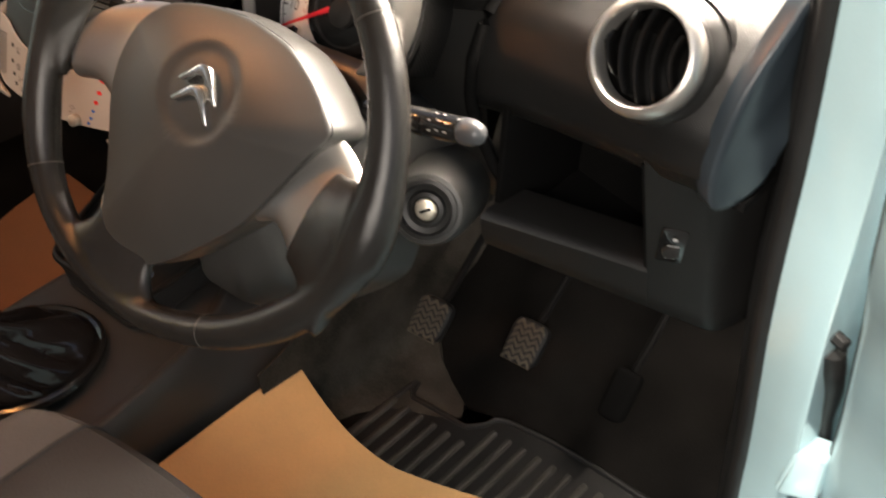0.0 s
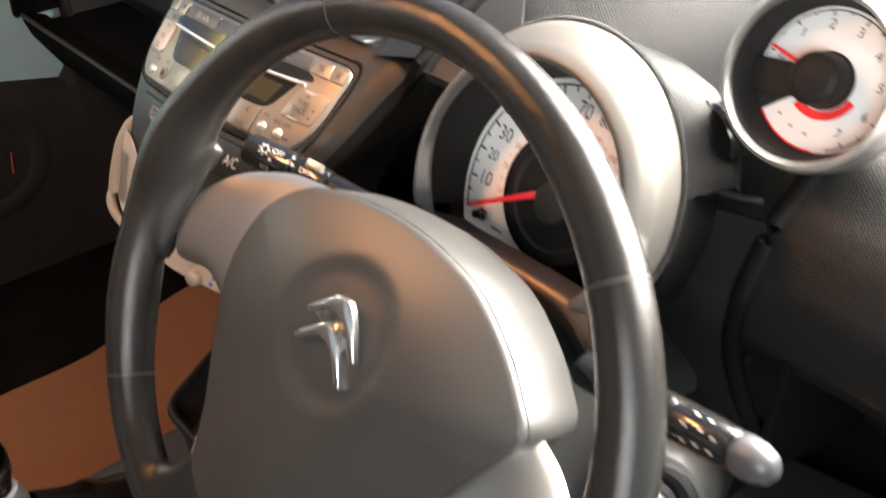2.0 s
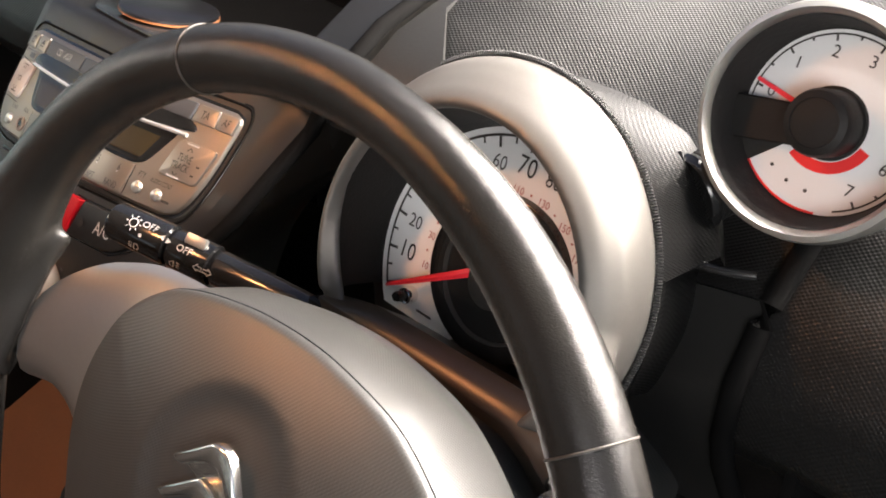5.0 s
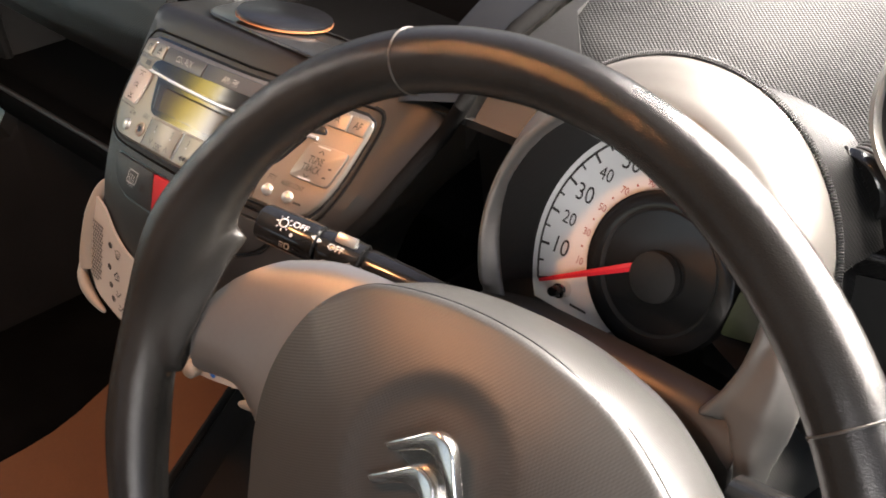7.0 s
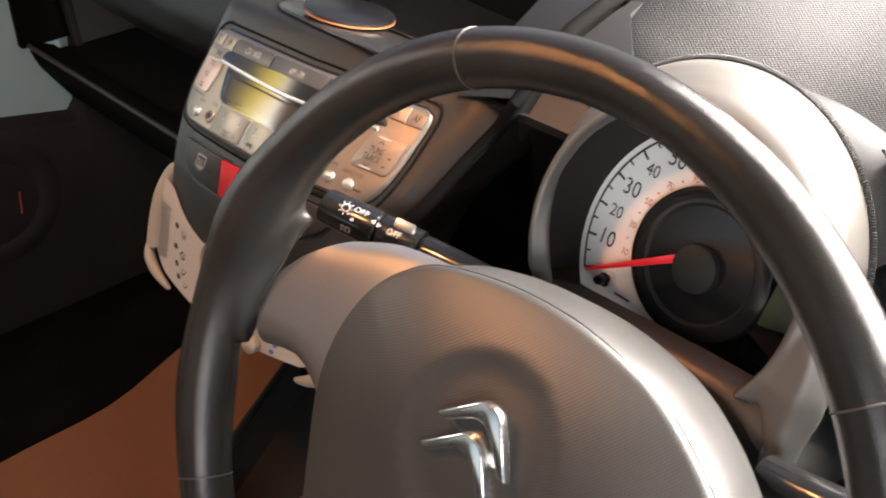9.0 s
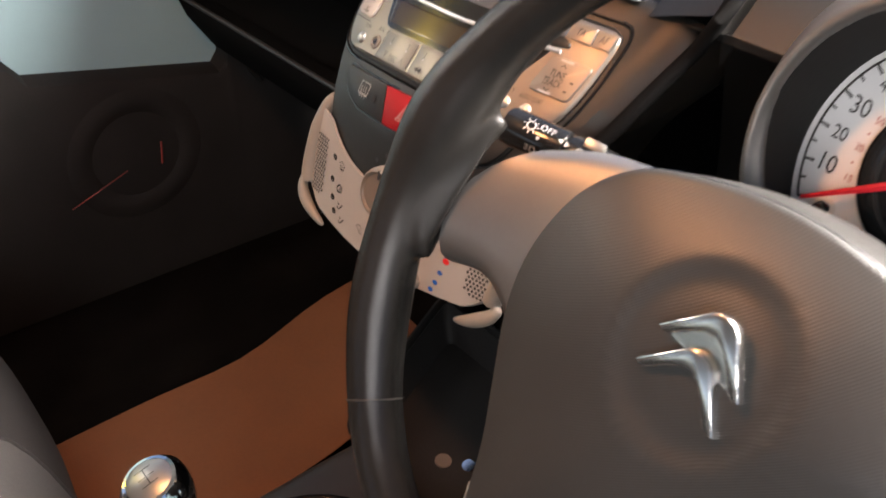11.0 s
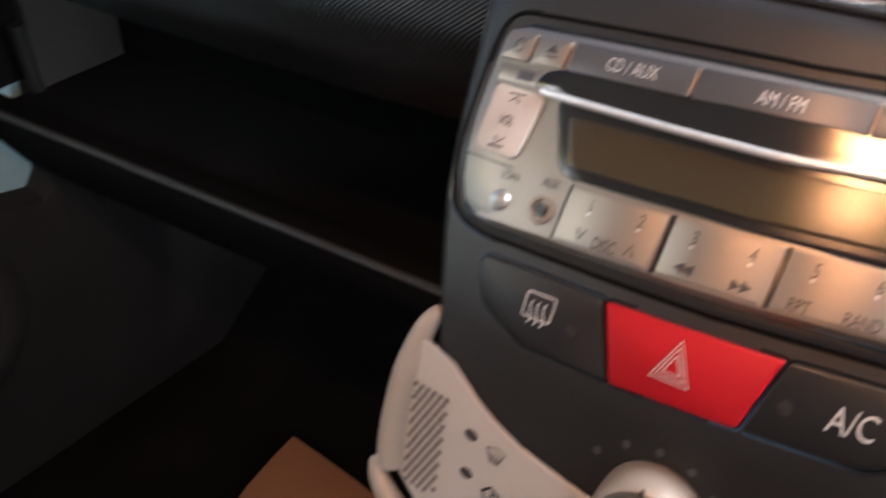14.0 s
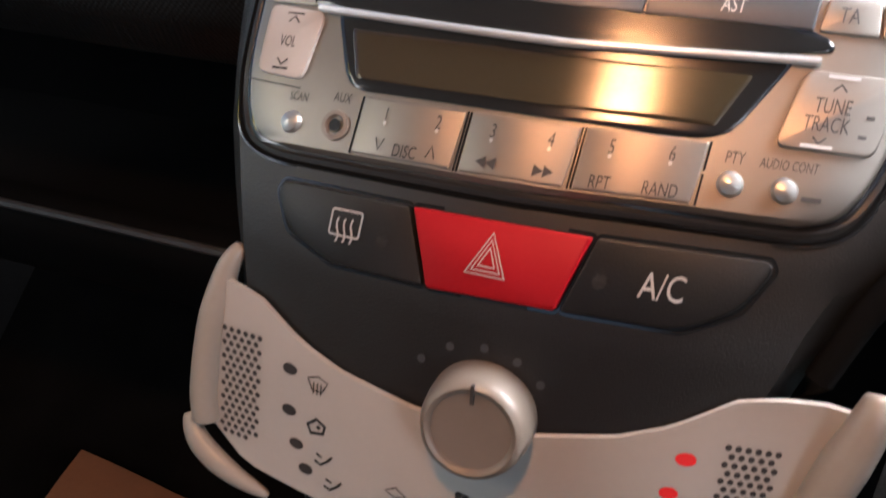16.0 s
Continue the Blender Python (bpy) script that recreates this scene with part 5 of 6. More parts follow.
# right stalk
TIP2, ROOT2 = V(0.513, 0.106, 0.652), V(0.405, 0.118, 0.622)
ax = (ROOT2 - TIP2).normalized()
sn = V(0, -0.8, 0.6)
sn = (sn - ax * sn.dot(ax)).normalized()
STALK2 = basis(TIP2, ax, sn.cross(ax), sn)
right_ = thing("wiper_stalk", STALK2, "black wiper stalk with satin grey button end", "stalk")
turn = STALK2 @ pose(0, 0, 0, 0, 90, 0)
part("end_button", lathe([(0, -0.0095), (0.0040, -0.0088), (0.0074, -0.0056), (0.0092, 0.0), (0.0096, 0.005), (0.0094, 0.009), (0.0085, 0.010), (0, 0.010)], turn, 32), KEYDARK, right_, "satin grey rounded end")
part("grip", barrel(0.010, 0.045, 0.0096, 0.0104, STALK2), BLACK, right_, "gloss black grip")
part("arm", barrel(0.0455, 0.11, 0.0102, 0.009, STALK2), BLACK, right_)
m2 = lambda u, v, h=0.0: STALK2 @ V(u, (0.0104 + h) * math.sin(v / 0.0104), (0.0104 + h) * math.cos(v / 0.0104))
part("marking", merge(*[stroke([(u, v), (u + 0.0035, v)], 0.0009, m2, 0.0002) for u, v in ((0.016, 0.005), (0.024, 0.005), (0.032, 0.006), (0.016, -0.001), (0.024, -0.002), (0.033, -0.001), (0.022, -0.008), (0.030, -0.008))]), PRINTW, right_)

# ---- instrument cluster ----
cluster = thing("instrument_cluster", DIALS @ V(0, -0.05, -0.03), "round speedometer in a silver hood behind the wheel", "instrument cluster")
D = framed(DIALS)
CUT = -0.028


def bowl(c, r, n_):
    """A ring that is cut off by a straight lower edge."""
    out = []
    a0 = math.asin(max(-0.99, (CUT - c[1]) / r))
    for k in range(49):
        a = a0 + (math.pi - 2 * a0) * k / 48
        out.append(D(c[0] + r * math.cos(a), c[1] + r * math.sin(a), n_))
    return out


BC = (-0.004, 0.010)
part("inner_wall", grid([bowl((0, 0.002), 0.0722, -0.001), bowl((-0.002, 0.005), 0.0725, 0.020), bowl(BC, 0.0712, 0.040)]), PLASTIC, cluster, "dark inner wall")
silver = [thick(grid([bowl(BC, 0.0700, 0.034), bowl(BC, 0.0702, 0.040), bowl(BC, 0.0712, 0.0430), bowl((-0.0037, 0.0103), 0.0730, 0.0437), bowl((-0.002, 0.011), 0.0780, 0.0395), bowl((-0.002, 0.0138), 0.0822, 0.0310), bowl((-0.004, 0.0165), 0.0850, 0.0225), bowl((-0.0045, 0.0175), 0.0863, 0.0150), bowl((-0.0045, 0.0175), 0.0863, 0.008)]), 0.003)]
part("hood_back", grid([bowl((-0.0045, 0.0175), 0.0867, 0.0125), bowl((-0.0045, 0.0175), 0.0855, 0.006), bowl((-0.0045, 0.0165), 0.080, -0.010), bowl((-0.003, 0.010), 0.075, -0.04), bowl((0.0, 0.0), 0.072, -0.10)]), DASH, cluster, "grained rear hood")
COLLAR = ((108, -0.0390, 0.0945), (98, -0.0240, 0.0965), (90, -0.0125, 0.0975), (75, 0.0040, 0.0978), (60, 0.0180, 0.0975), (45, 0.0340, 0.0945), (36, 0.0450, 0.0905), (28, 0.0600, 0.0760), (17, 0.0760, 0.0500))
rows = []
for a, u, v in smooth_line([V(radians(a), u, v) for a, u, v in COLLAR], 5):
    iu, iv = -0.0045 + 0.0872 * math.cos(a), 0.0175 + 0.0872 * math.sin(a)
    row = [D(iu, iv, 0.0100), D(iu, iv, 0.0125)] + [D(iu + (u - iu) * q, iv + (v - iv) * q, 0.0125 - 0.0525 * q + 0.002 * math.sin(math.pi * q)) for q in (0.15, 0.3, 0.45, 0.6, 0.75, 0.9)]
    rows.append(row + [D(u, v, -0.0400), D(u, v - 0.002, -0.044), D(u, v - 0.010, -0.056), D(u, v - 0.032, -0.09)])
part("dash_collar", grid(rows), material("fine_grained_collar", (0.0080, 0.0080, 0.0078), 0.40, weave=0.30, pitch=0.0021, spots=0.15, spec=0.22), cluster, "grained collar round the silver hood")
stitches = []
for k in range(190):
    a = radians(128 - 0.80 * k)
    c_, s_ = math.cos(a), math.sin(a)
    stitches.append(tube([D(-0.0045 + r * c_, 0.0175 + r * s_, n_) for r, n_ in ((0.0864, 0.0136), (0.0872, 0.0140), (0.0881, 0.0136), (0.0887, 0.0125))], 0.00042, 5))
part("hood_stitch", merge(*stitches), RUBBER, cluster, "fine ribbed edge strip")
LEG = [(0.022, 0.0718, 0.0800), (0.012, 0.0722, 0.0850), (0.004, 0.0718, 0.0900), (-0.008, 0.0695, 0.0940), (-0.016, 0.0680, 0.0945), (-0.0235, 0.0682, 0.0940), (-0.029, 0.0705, 0.0932), (-0.036, 0.0742, 0.0925), (-0.0435, 0.0775, 0.0922), (-0.056, 0.0792, 0.0925)]
rows = []
for v, a, b in smooth_line(LEG, 4):
    n0 = float(np.interp(v, [-0.056, -0.036, -0.016, 0.004, 0.022], [0.0365, 0.0405, 0.0425, 0.0415, 0.0385]))
    rows.append([D(a + (b - a) * s, v, n0 + 0.0015 * math.sin(math.pi * min(1, s * 1.25)) - 0.028 * max(0, s - 0.55) ** 1.6) for s in np.linspace(0, 1, 13)])
silver.append(thick(grid(rows), 0.004))
LIMB = [(0.034, -0.0778, -0.0735), (0.0125, -0.0782, -0.0718), (-0.0023, -0.0765, -0.0685), (-0.015, -0.0735, -0.0630), (-0.024, -0.0708, -0.0585), (-0.0335, -0.0675, -0.0530)]
rows = []
for v, a, b in smooth_line(LIMB, 4):
    rows.append([D(a + (b - a) * s, v, 0.0392 + 0.0022 * math.sin(math.pi * s) - 0.0035 * s - 0.06 * max(0, -0.015 - v)) for s in np.linspace(0, 1, 7)])
silver.append(thick(grid(rows), 0.004))
hood_ = part("hood", merge(*silver), HOODM, cluster, "brushed silver painted hood", angle=180)
md = hood_.modifiers.new("blend", "REMESH")
md.mode, md.voxel_size, md.use_smooth_shade = "VOXEL", 0.0013, True
md = hood_.modifiers.new("ease", "SMOOTH")
md.factor, md.iterations = 0.5, 20
rows = []
for k in range(25):
    u = -0.066 + 0.144 * k / 24
    vt = float(np.interp(u, [-0.066, -0.0545, -0.0395, 0.0, 0.0325, 0.0605, 0.08], [-0.0315, -0.0279, -0.0240, -0.0214, -0.0196, -0.0185, -0.0182]))
    vb = float(np.interp(u, [-0.066, -0.03, 0.05, 0.0635, 0.0765], [-0.0330, -0.0318, -0.0308, -0.0346, -0.0435]))
    m_ = (vt + vb) / 2
    rows.append([D(u, vt - 0.011, 0.002), D(u, vt - 0.006, 0.016), D(u, vt - 0.0010, 0.0285), D(u, vt - 0.0002, 0.0305), D(u, vt - 0.0012, 0.0325), D(u, m_ + 0.001, 0.0385), D(u, vb + 0.0012, 0.0415), D(u, vb, 0.0415), D(u, vb - 0.0025, 0.0395), D(u, vb - 0.018, 0.030), D(u, vb - 0.05, 0.018)])
part("lower_bezel", thick(grid(rows), 0.002), BEZEL, cluster, "dark satin lower bezel")
part("lower_shroud", thick(grid([[D(u, v - 0.004, n_ - 0.004) for u in np.linspace(-0.080, 0.066, 10)] for v, n_ in ((-0.036, 0.034), (-0.050, 0.030), (-0.075, 0.022), (-0.095, 0.01))]), 0.003), PLASTIC, cluster)
back = part("dial_back", grid([bowl((0, 0.002), 0.0782, -0.0015), [D(0.0, 0.0, -0.0015)] * 49]), BLACK, cluster, "black dial ground")


def dial_ring(r0, r1, a0, a1, n_, seg=90):
    """A flat ring on the dial, cut off by the dial's straight foot."""
    return grid([[D(r * math.cos(a), max(-0.036, 0.002 + r * math.sin(a)), n_) for a in np.linspace(radians(a0), radians(a1), seg)] for r in (r0, (r0 + r1) / 2, r1)])


part("dial_ring", dial_ring(0.0350, 0.0722, 24, 250, 0.0), DIAL, cluster, "white speedometer ring")
part("dial_edge", dial_ring(0.0680, 0.0692, 32, 204, 0.0004), PRINTD, cluster)
part("hub_disc", lathe([(0.0, 0.003), (0.029, 0.003), (0.0305, 0.005), (0.036, 0.0055), (0.0385, 0.0045), (0.0395, -0.001)], DIALS @ pose(0, 0.006, 0), 64), BLACK, cluster, "gloss black dial centre")
part("hub_ring", lathe([(0.0290, 0.0032), (0.0298, 0.0046), (0.0306, 0.0050)], DIALS @ pose(0, 0.006, 0), 48), MATTE, cluster)
STEP = 15.6
marks, small = [], []
for k in range(0, 12):
    a = radians(204.3 - STEP * k)
    d = (math.cos(a), math.sin(a))
    if k:
        big = k % 2 == 1
        marks.append(lettering(str(k * 10), 0.0126 if big else 0.0096, D, at=(0.0565 * d[0], 0.0022 + 0.0560 * d[1]), lift=0.0006, squeeze=0.85))
    marks.append(stroke([(0.0630 * d[0], 0.002 + 0.0630 * d[1]), (0.0688 * d[0], 0.002 + 0.0688 * d[1])], 0.0014, D, 0.0006))
    a2 = a - radians(STEP / 2)
    if k < 11:
        marks.append(stroke([(0.0652 * math.cos(a2), 0.002 + 0.0652 * math.sin(a2)), (0.0688 * math.cos(a2), 0.002 + 0.0688 * math.sin(a2))], 0.0011, D, 0.0006))
for k in range(1, 19):
    a = radians(204.3 - STEP * k / 1.609)
    if k % 2:
        small.append(lettering(str(k * 10), 0.0052, D, at=(0.0445 * math.cos(a), 0.0032 + 0.0443 * math.sin(a)), lift=0.0006, squeeze=0.85))
    else:
        small.append(disc((0.0445 * math.cos(a), 0.0032 + 0.0443 * math.sin(a)), 0.0006, D, 0.0006, 8))
for m_ in marks:
    part("scale_mark", m_, PRINTD, cluster)
for m_ in small:
    part("inner_mark", m_, REDDARK, cluster)
na = radians(212)
nd, nq = V(math.cos(na), math.sin(na), 0), V(-math.sin(na), math.cos(na), 0)
needle = [[DIALS @ (V(0, 0.0113, 0) + nd * r + nq * s * w + V(0, 0, 0.0065 + lift)) for s, lift in ((-1, 0), (0, 0.0008), (1, 0))] for r, w in ((0.014, 0.0019), (0.016, 0.0021), (0.040, 0.0016), (0.068, 0.0009))]
part("needle", thick(grid(needle), 0.0006), NEEDLE, cluster, "red pointer")
part("needle_hub", lathe([(0.0, 0.010), (0.009, 0.0097), (0.0120, 0.008), (0.0125, 0.004)], DIALS @ pose(0, 0.004, 0), 32), MATTE, cluster)
trip = part("trip_button", lathe([(0.0, 0.0115), (0.0022, 0.0115), (0.0026, 0.0105), (0.0026, -0.001)], DIALS @ pose(-0.0462, -0.0253, 0.0), 18), BLACK, cluster, "black trip reset button")
part("collar", lathe([(0.0027, 0.0055), (0.0036, 0.0058), (0.0043, 0.0048), (0.0044, 0.0)], DIALS @ pose(-0.0462, -0.0253, 0.0), 24), CHROME, trip, "chrome collar")
part("odometer_window", prism(rounded([(0.0385, -0.006), (0.0585, -0.002), (0.0600, 0.0190), (0.0400, 0.0165)], 0.002), 0.0008, D, 0.0003, 1, 0.0036), material("olive_odometer_display", (0.050, 0.058, 0.030), 0.15, spots=0.05), cluster, "unlit olive odometer display")
part("dial_note", merge(stroke([(-0.040, -0.0305), (-0.030, -0.0305)], 0.0012, D, 0.0006)), PRINTD, cluster)

# ---- rev counter ----
TN = V(0.02, -0.93, 0.37).normalized()
TU = V(0, 0, 1).cross(TN).normalized()
TACH = basis(V(0.4175, 0.252, 0.7455), TU, TN.cross(TU), TN) @ Matrix.Scale(0.93, 4)
tach = thing("rev_counter", TACH @ V(0, -0.05, -0.03), "round rev counter pod with satin silver ring", "rev counter")
T = framed(TACH)
part("ring", lathe([(0.0435, 0.002), (0.0445, 0.008), (0.0465, 0.0105), (0.049, 0.009), (0.0505, 0.002), (0.0500, -0.012)], TACH, 64), SATIN, tach, "satin silver ring")
part("shell", lathe([(0.0500, -0.011), (0.049, -0.022), (0.042, -0.036), (0.028, -0.046), (0.0, -0.050)], TACH, 48), PLASTIC, tach, "dark rounded shell")
part("inner_wall", lathe([(0.0440, 0.007), (0.0425, -0.004), (0.0400, -0.0165)], TACH, 48), MATTE, tach, "deep dark inner wall")
part("dial_face", lathe([(0.0402, -0.0165), (0.0, -0.0165)], TACH, 48), MATTE, tach)
DN = -0.0160
part("dial_ring", grid([[T(r * math.cos(a), r * math.sin(a), DN) for a in np.linspace(radians(-78), radians(186), 60)] for r in (0.016, 0.0395)]), DIAL, tach, "white rev ring")
part("dial_ring", grid([[T(r * math.cos(a), r * math.sin(a), DN) for a in np.linspace(radians(224), radians(282), 30)] for r in (0.016, 0.0395)]), DIAL, tach, "white lower dial")
part("scale_arc", grid([[T(r * math.cos(a), r * math.sin(a), DN + 0.0003) for a in np.linspace(radians(-66), radians(180), 60)] for r in (0.0372, 0.0380)]), PRINTD, tach)
part("red_zone", merge(grid([[T(r * math.cos(a), r * math.sin(a), DN + 0.0003) for a in np.linspace(radians(-78), radians(-18), 20)] for r in (0.0165, 0.0215)]), grid([[T(r * math.cos(a), r * math.sin(a), DN + 0.0003) for a in np.linspace(radians(236), radians(282), 20)] for r in (0.0165, 0.0215)]), grid([[T(r * math.cos(a), r * math.sin(a), DN + 0.0003) for a in np.linspace(radians(224), radians(282), 20)] for r in (0.0385, 0.0395)])), PRINTR, tach, "red limit arcs")
marks = []
for k in range(0, 8):
    a = radians(172 - 32 * k)
    marks.append(lettering(str(k), 0.0076, T, at=(0.0300 * math.cos(a), 0.0300 * math.sin(a)), lift=DN + 0.0005))
    for d, r0 in ((0, 0.0345), (16, 0.0360)):
        if k < 7 or not d:
            a2 = a - radians(d)
            marks.append(stroke([(r0 * math.cos(a2), r0 * math.sin(a2)), (0.0376 * math.cos(a2), 0.0376 * math.sin(a2))], 0.0010, T, DN + 0.0005))
marks += [disc((0.0305 * math.cos(radians(a)), 0.0305 * math.sin(radians(a))), 0.0009, T, DN + 0.0005, 8) for a in (236, 254, 272)]
for m_ in marks:
    part("scale_mark", m_, PRINTD, tach)
na = radians(168)
nd, nq = V(math.cos(na), math.sin(na), 0), V(-math.sin(na), math.cos(na), 0)
part("needle", thick(grid([[TACH @ (nd * r + nq * q * w + V(0, 0, DN + 0.003)) for q in (-1, 1)] for r, w in ((0.012, 0.0013), (0.0375, 0.0008))]), 0.0006), NEEDLE, tach, "red pointer")
part("arm_bridge", prism(rounded([(-0.0425, -0.0210), (0.0, -0.0115), (0.0, 0.0060), (-0.0425, -0.0010)], 0.002), 0.0030, T, 0.0008, 1, -0.0120), PLASTIC, tach, "dark bridge to the centre")
part("centre_cap", lathe([(0.0145, -0.0160), (0.0145, -0.001), (0.0135, 0.0022), (0.0105, 0.0036), (0.0102, 0.0030), (0.0, 0.0042)], TACH, 40), PLASTIC, tach, "dark round centre cap")
NA, NB = T(-0.034, -0.031, -0.044), D(0.0555, 0.0715, -0.036)
NM = (NB - NA).to_track_quat("Z", "Y").to_matrix().to_4x4()
part("neck", tube([NA, NA.lerp(NB, 0.5), NB], 0.0140, 18), BLACK, tach, "ribbed black neck")
for k in range(7):
    part("neck_rib", lathe([(0.0138, -0.0022), (0.0160, -0.0010), (0.0163, 0.0), (0.0160, 0.0010), (0.0138, 0.0022)], Matrix.Translation(NA.lerp(NB, 0.36 + 0.09 * k)) @ NM, 28), RUBBER, tach)
part("neck_plate", lathe([(0.0, 0.0030), (0.0165, 0.0028), (0.0178, 0.0010), (0.0178, -0.0012)], Matrix.Translation(NB) @ NM, 32), BLACK, tach, "round black end plate")
plate = [D(0.0470, 0.0860, -0.026), D(0.0508, 0.0815, -0.025), D(0.0545, 0.0765, -0.025), D(0.0630, 0.0645, -0.025), D(0.0695, 0.0515, -0.026), D(0.0712, 0.0480, -0.026), D(0.0755, 0.0470, -0.027), D(0.0865, 0.0487, -0.030), D(0.0965, 0.0515, -0.034)]
part("bracket", tube(smooth_line(plate, 4), 0.0022, 10), BLACK, tach, "gloss black bent bracket")

# ---- steering wheel ----
wheel = thing("steering_wheel", WHEEL, "black leather steering wheel with silver spokes", "steering wheel")
W = framed(WHEEL)
RR = 0.1755


def ring_r(a):
    """The rim's middle line, flattened towards its foot; a in radians."""
    return RR + float(np.interp(math.degrees(a) % 360, [222, 232, 246, 262, 280, 294, 308, 322, 336, 350, 360], [0.0, -0.0015, -0.0070, -0.0125, -0.0185, -0.0215, -0.0215, -0.0185, -0.0125, -0.0045, 0.0]))


def rim_r(t):
    a = (360 * t) % 360
    g = sum(math.exp(-((min(abs(a - c), 360 - abs(a - c))) / w) ** 2) * h for c, w, h in ((174, 11, 0.0040), (6, 11, 0.0040), (207, 10, 0.0014), (333, 10, 0.0014)))
    return 0.0110 + 0.0030 * abs(math.cos(radians(a))) ** 0.8 + g


rows = []
for k in range(144):
    a = 2 * math.pi * k / 144
    r = rim_r(k / 144)
    rows.append([W((ring_r(a) + r * math.cos(b)) * math.cos(a), (ring_r(a) + r * math.cos(b)) * math.sin(a), r * 1.06 * math.sin(b)) for b in (2 * math.pi * j / 20 for j in range(20))])
skin = [grid(rows, closed_u=True, closed_v=True)]
for a in (123.2, 52.5, 305.5, 222.5):
    a = radians(a)
    r = rim_r(math.degrees(a) / 360) - 0.0002
    path = [W((ring_r(a) + r * math.cos(b)) * math.cos(a), (ring_r(a) + r * math.cos(b)) * math.sin(a), r * 1.06 * math.sin(b)) for b in (2 * math.pi * j / 28 for j in range(28))]
    part("rim_seam", tube(path, 0.00045, 6, True), SEAMLIT, wheel, "worn seam, paler for its painted highlights")
# hand-sewn inner seam
st = []
for k in range(300):
    a = radians(1.2 * k)
    if k % 2:
        continue
    r = rim_r(a / (2 * math.pi) % 1) - 0.0003
    b = radians(178)
    p = lambda aa, bb: W((ring_r(aa) + r * math.cos(bb)) * math.cos(aa), (ring_r(aa) + r * math.cos(bb)) * math.sin(aa), r * 1.06 * math.sin(bb))
    st.append(tube([p(a, b - 0.10), p(a + 0.008, b + 0.10)], 0.0003, 4))
tagged(part("inner_stitching", merge(*st), LEATHER, wheel, "dark hand stitching"), kind="stuff")

SHIELD = [(0.0155, 0.083), (0.0415, 0.082), (0.0685, 0.074), (0.0890, 0.064), (0.1045, 0.052), (0.0985, 0.032), (0.0920, 0.012), (0.0850, -0.010), (0.0775, -0.030), (0.0690, -0.048), (0.0490, -0.077), (0.0300, -0.102), (0.0125, -0.119)]
SHIELD += [(-0.0120, -0.131), (-0.0365, -0.134), (-0.0500, -0.125), (-0.0570, -0.107), (-0.0660, -0.083), (-0.0800, -0.057), (-0.0920, -0.034), (-0.0980, -0.014), (-0.0990, 0.006), (-0.0950, 0.027), (-0.0865, 0.045), (-0.0720, 0.059), (-0.0420, 0.0725), (-0.0110, 0.0805)]
shield = smooth_loop(SHIELD, 8)
EMB = (-0.001, 0.022)


def edge_n(v):
    return float(np.interp(v, [-0.135, -0.05, 0.03, 0.06, 0.085], [0.0, -0.004, -0.0065, -0.012, -0.018]))


def dome(u, v, rho, v1):
    d = math.hypot(u - EMB[0], v - EMB[1])
    dip = 0.0034 * (1 - min(1, max(0, (d - 0.029) / 0.009)) ** 1.6)
    e = edge_n(v1)
    return e + (0.012 - e) * (1 - rho ** 2.05) - dip


hub_rows = []
for rho in [0.04] + [0.04 * k for k in range(2, 22)] + [0.88, 0.92, 0.95, 0.975, 1.0]:
    hub_rows.append([W(u * rho, v * rho, dome(u * rho, v * rho, rho, v)) for u, v in shield])
hub_rows.append([W(u * 1.004, v * 1.004, edge_n(v) - 0.003) for u, v in shield])
bm = grid(hub_rows, closed_u=True)
bm.verts.ensure_lookup_table()
bm.faces.new(bm.verts[:len(shield)])
hub = part("airbag_cover", bm, HUB, wheel, "domed grey moulded airbag cover", angle=60)
skirt = [[W(u * k, v * k, edge_n(v) - d) for u, v in shield] for k, d in ((0.990, 0.002), (0.999, 0.005), (1.004, 0.016), (0.998, 0.034), (0.94, 0.050), (0.80, 0.058))]
part("hub_shell", grid(skirt, closed_u=True), HUB, wheel, "grey plastic hub shell")
# thin paler tube along the cover's lower left edge only
part("cover_line", tube([W(u * 1.008, v * 1.008, edge_n(v) - 0.0005) for u, v in shield if v < -0.100 and u < -0.010], 0.0006, 8), KNOBM, wheel, "fine pale line on the hub's lower left edge")
part("cover_edge", tube([W(u * 1.002, v * 1.002, edge_n(v) - 0.0035) for u, v in shield], 0.0005, 6, True), BLACK, wheel, "fine dark joint line")
for dy in (0.0, 0.0165):
    pts = [(0.0, 0.0195), (0.0035, 0.0190), (0.0065, 0.0168), (0.0130, 0.0085), (0.0205, -0.0010), (0.0178, -0.0022), (0.0150, -0.0010), (0.0090, 0.0055), (0.0045, 0.0095), (0.0, 0.0108)]
    pts = pts + [(-u, v) for u, v in pts[-2:0:-1]]
    part("emblem_chevron", prism([(0.0005 + u * 1.04, v + dy + 0.0090) for u, v in pts], 0.0042, W, 0.0011, 3, 0.0068), EMBLEM, wheel, "chrome chevron")

# spokes: a silver saddle from the hub to the leather collar, its top rolled towards the dials
ROLL = [0.0, 0.02, 0.05, 0.10, 0.17, 0.26, 0.40, 0.56, 0.74, 0.86, 0.94, 0.98, 1.0]
DROP = [0.0220, 0.0178, 0.0148, 0.0118, 0.0092, 0.0068, 0.0042, 0.0020, 0.0004, 0.0010, 0.0034, 0.0078, 0.0130]
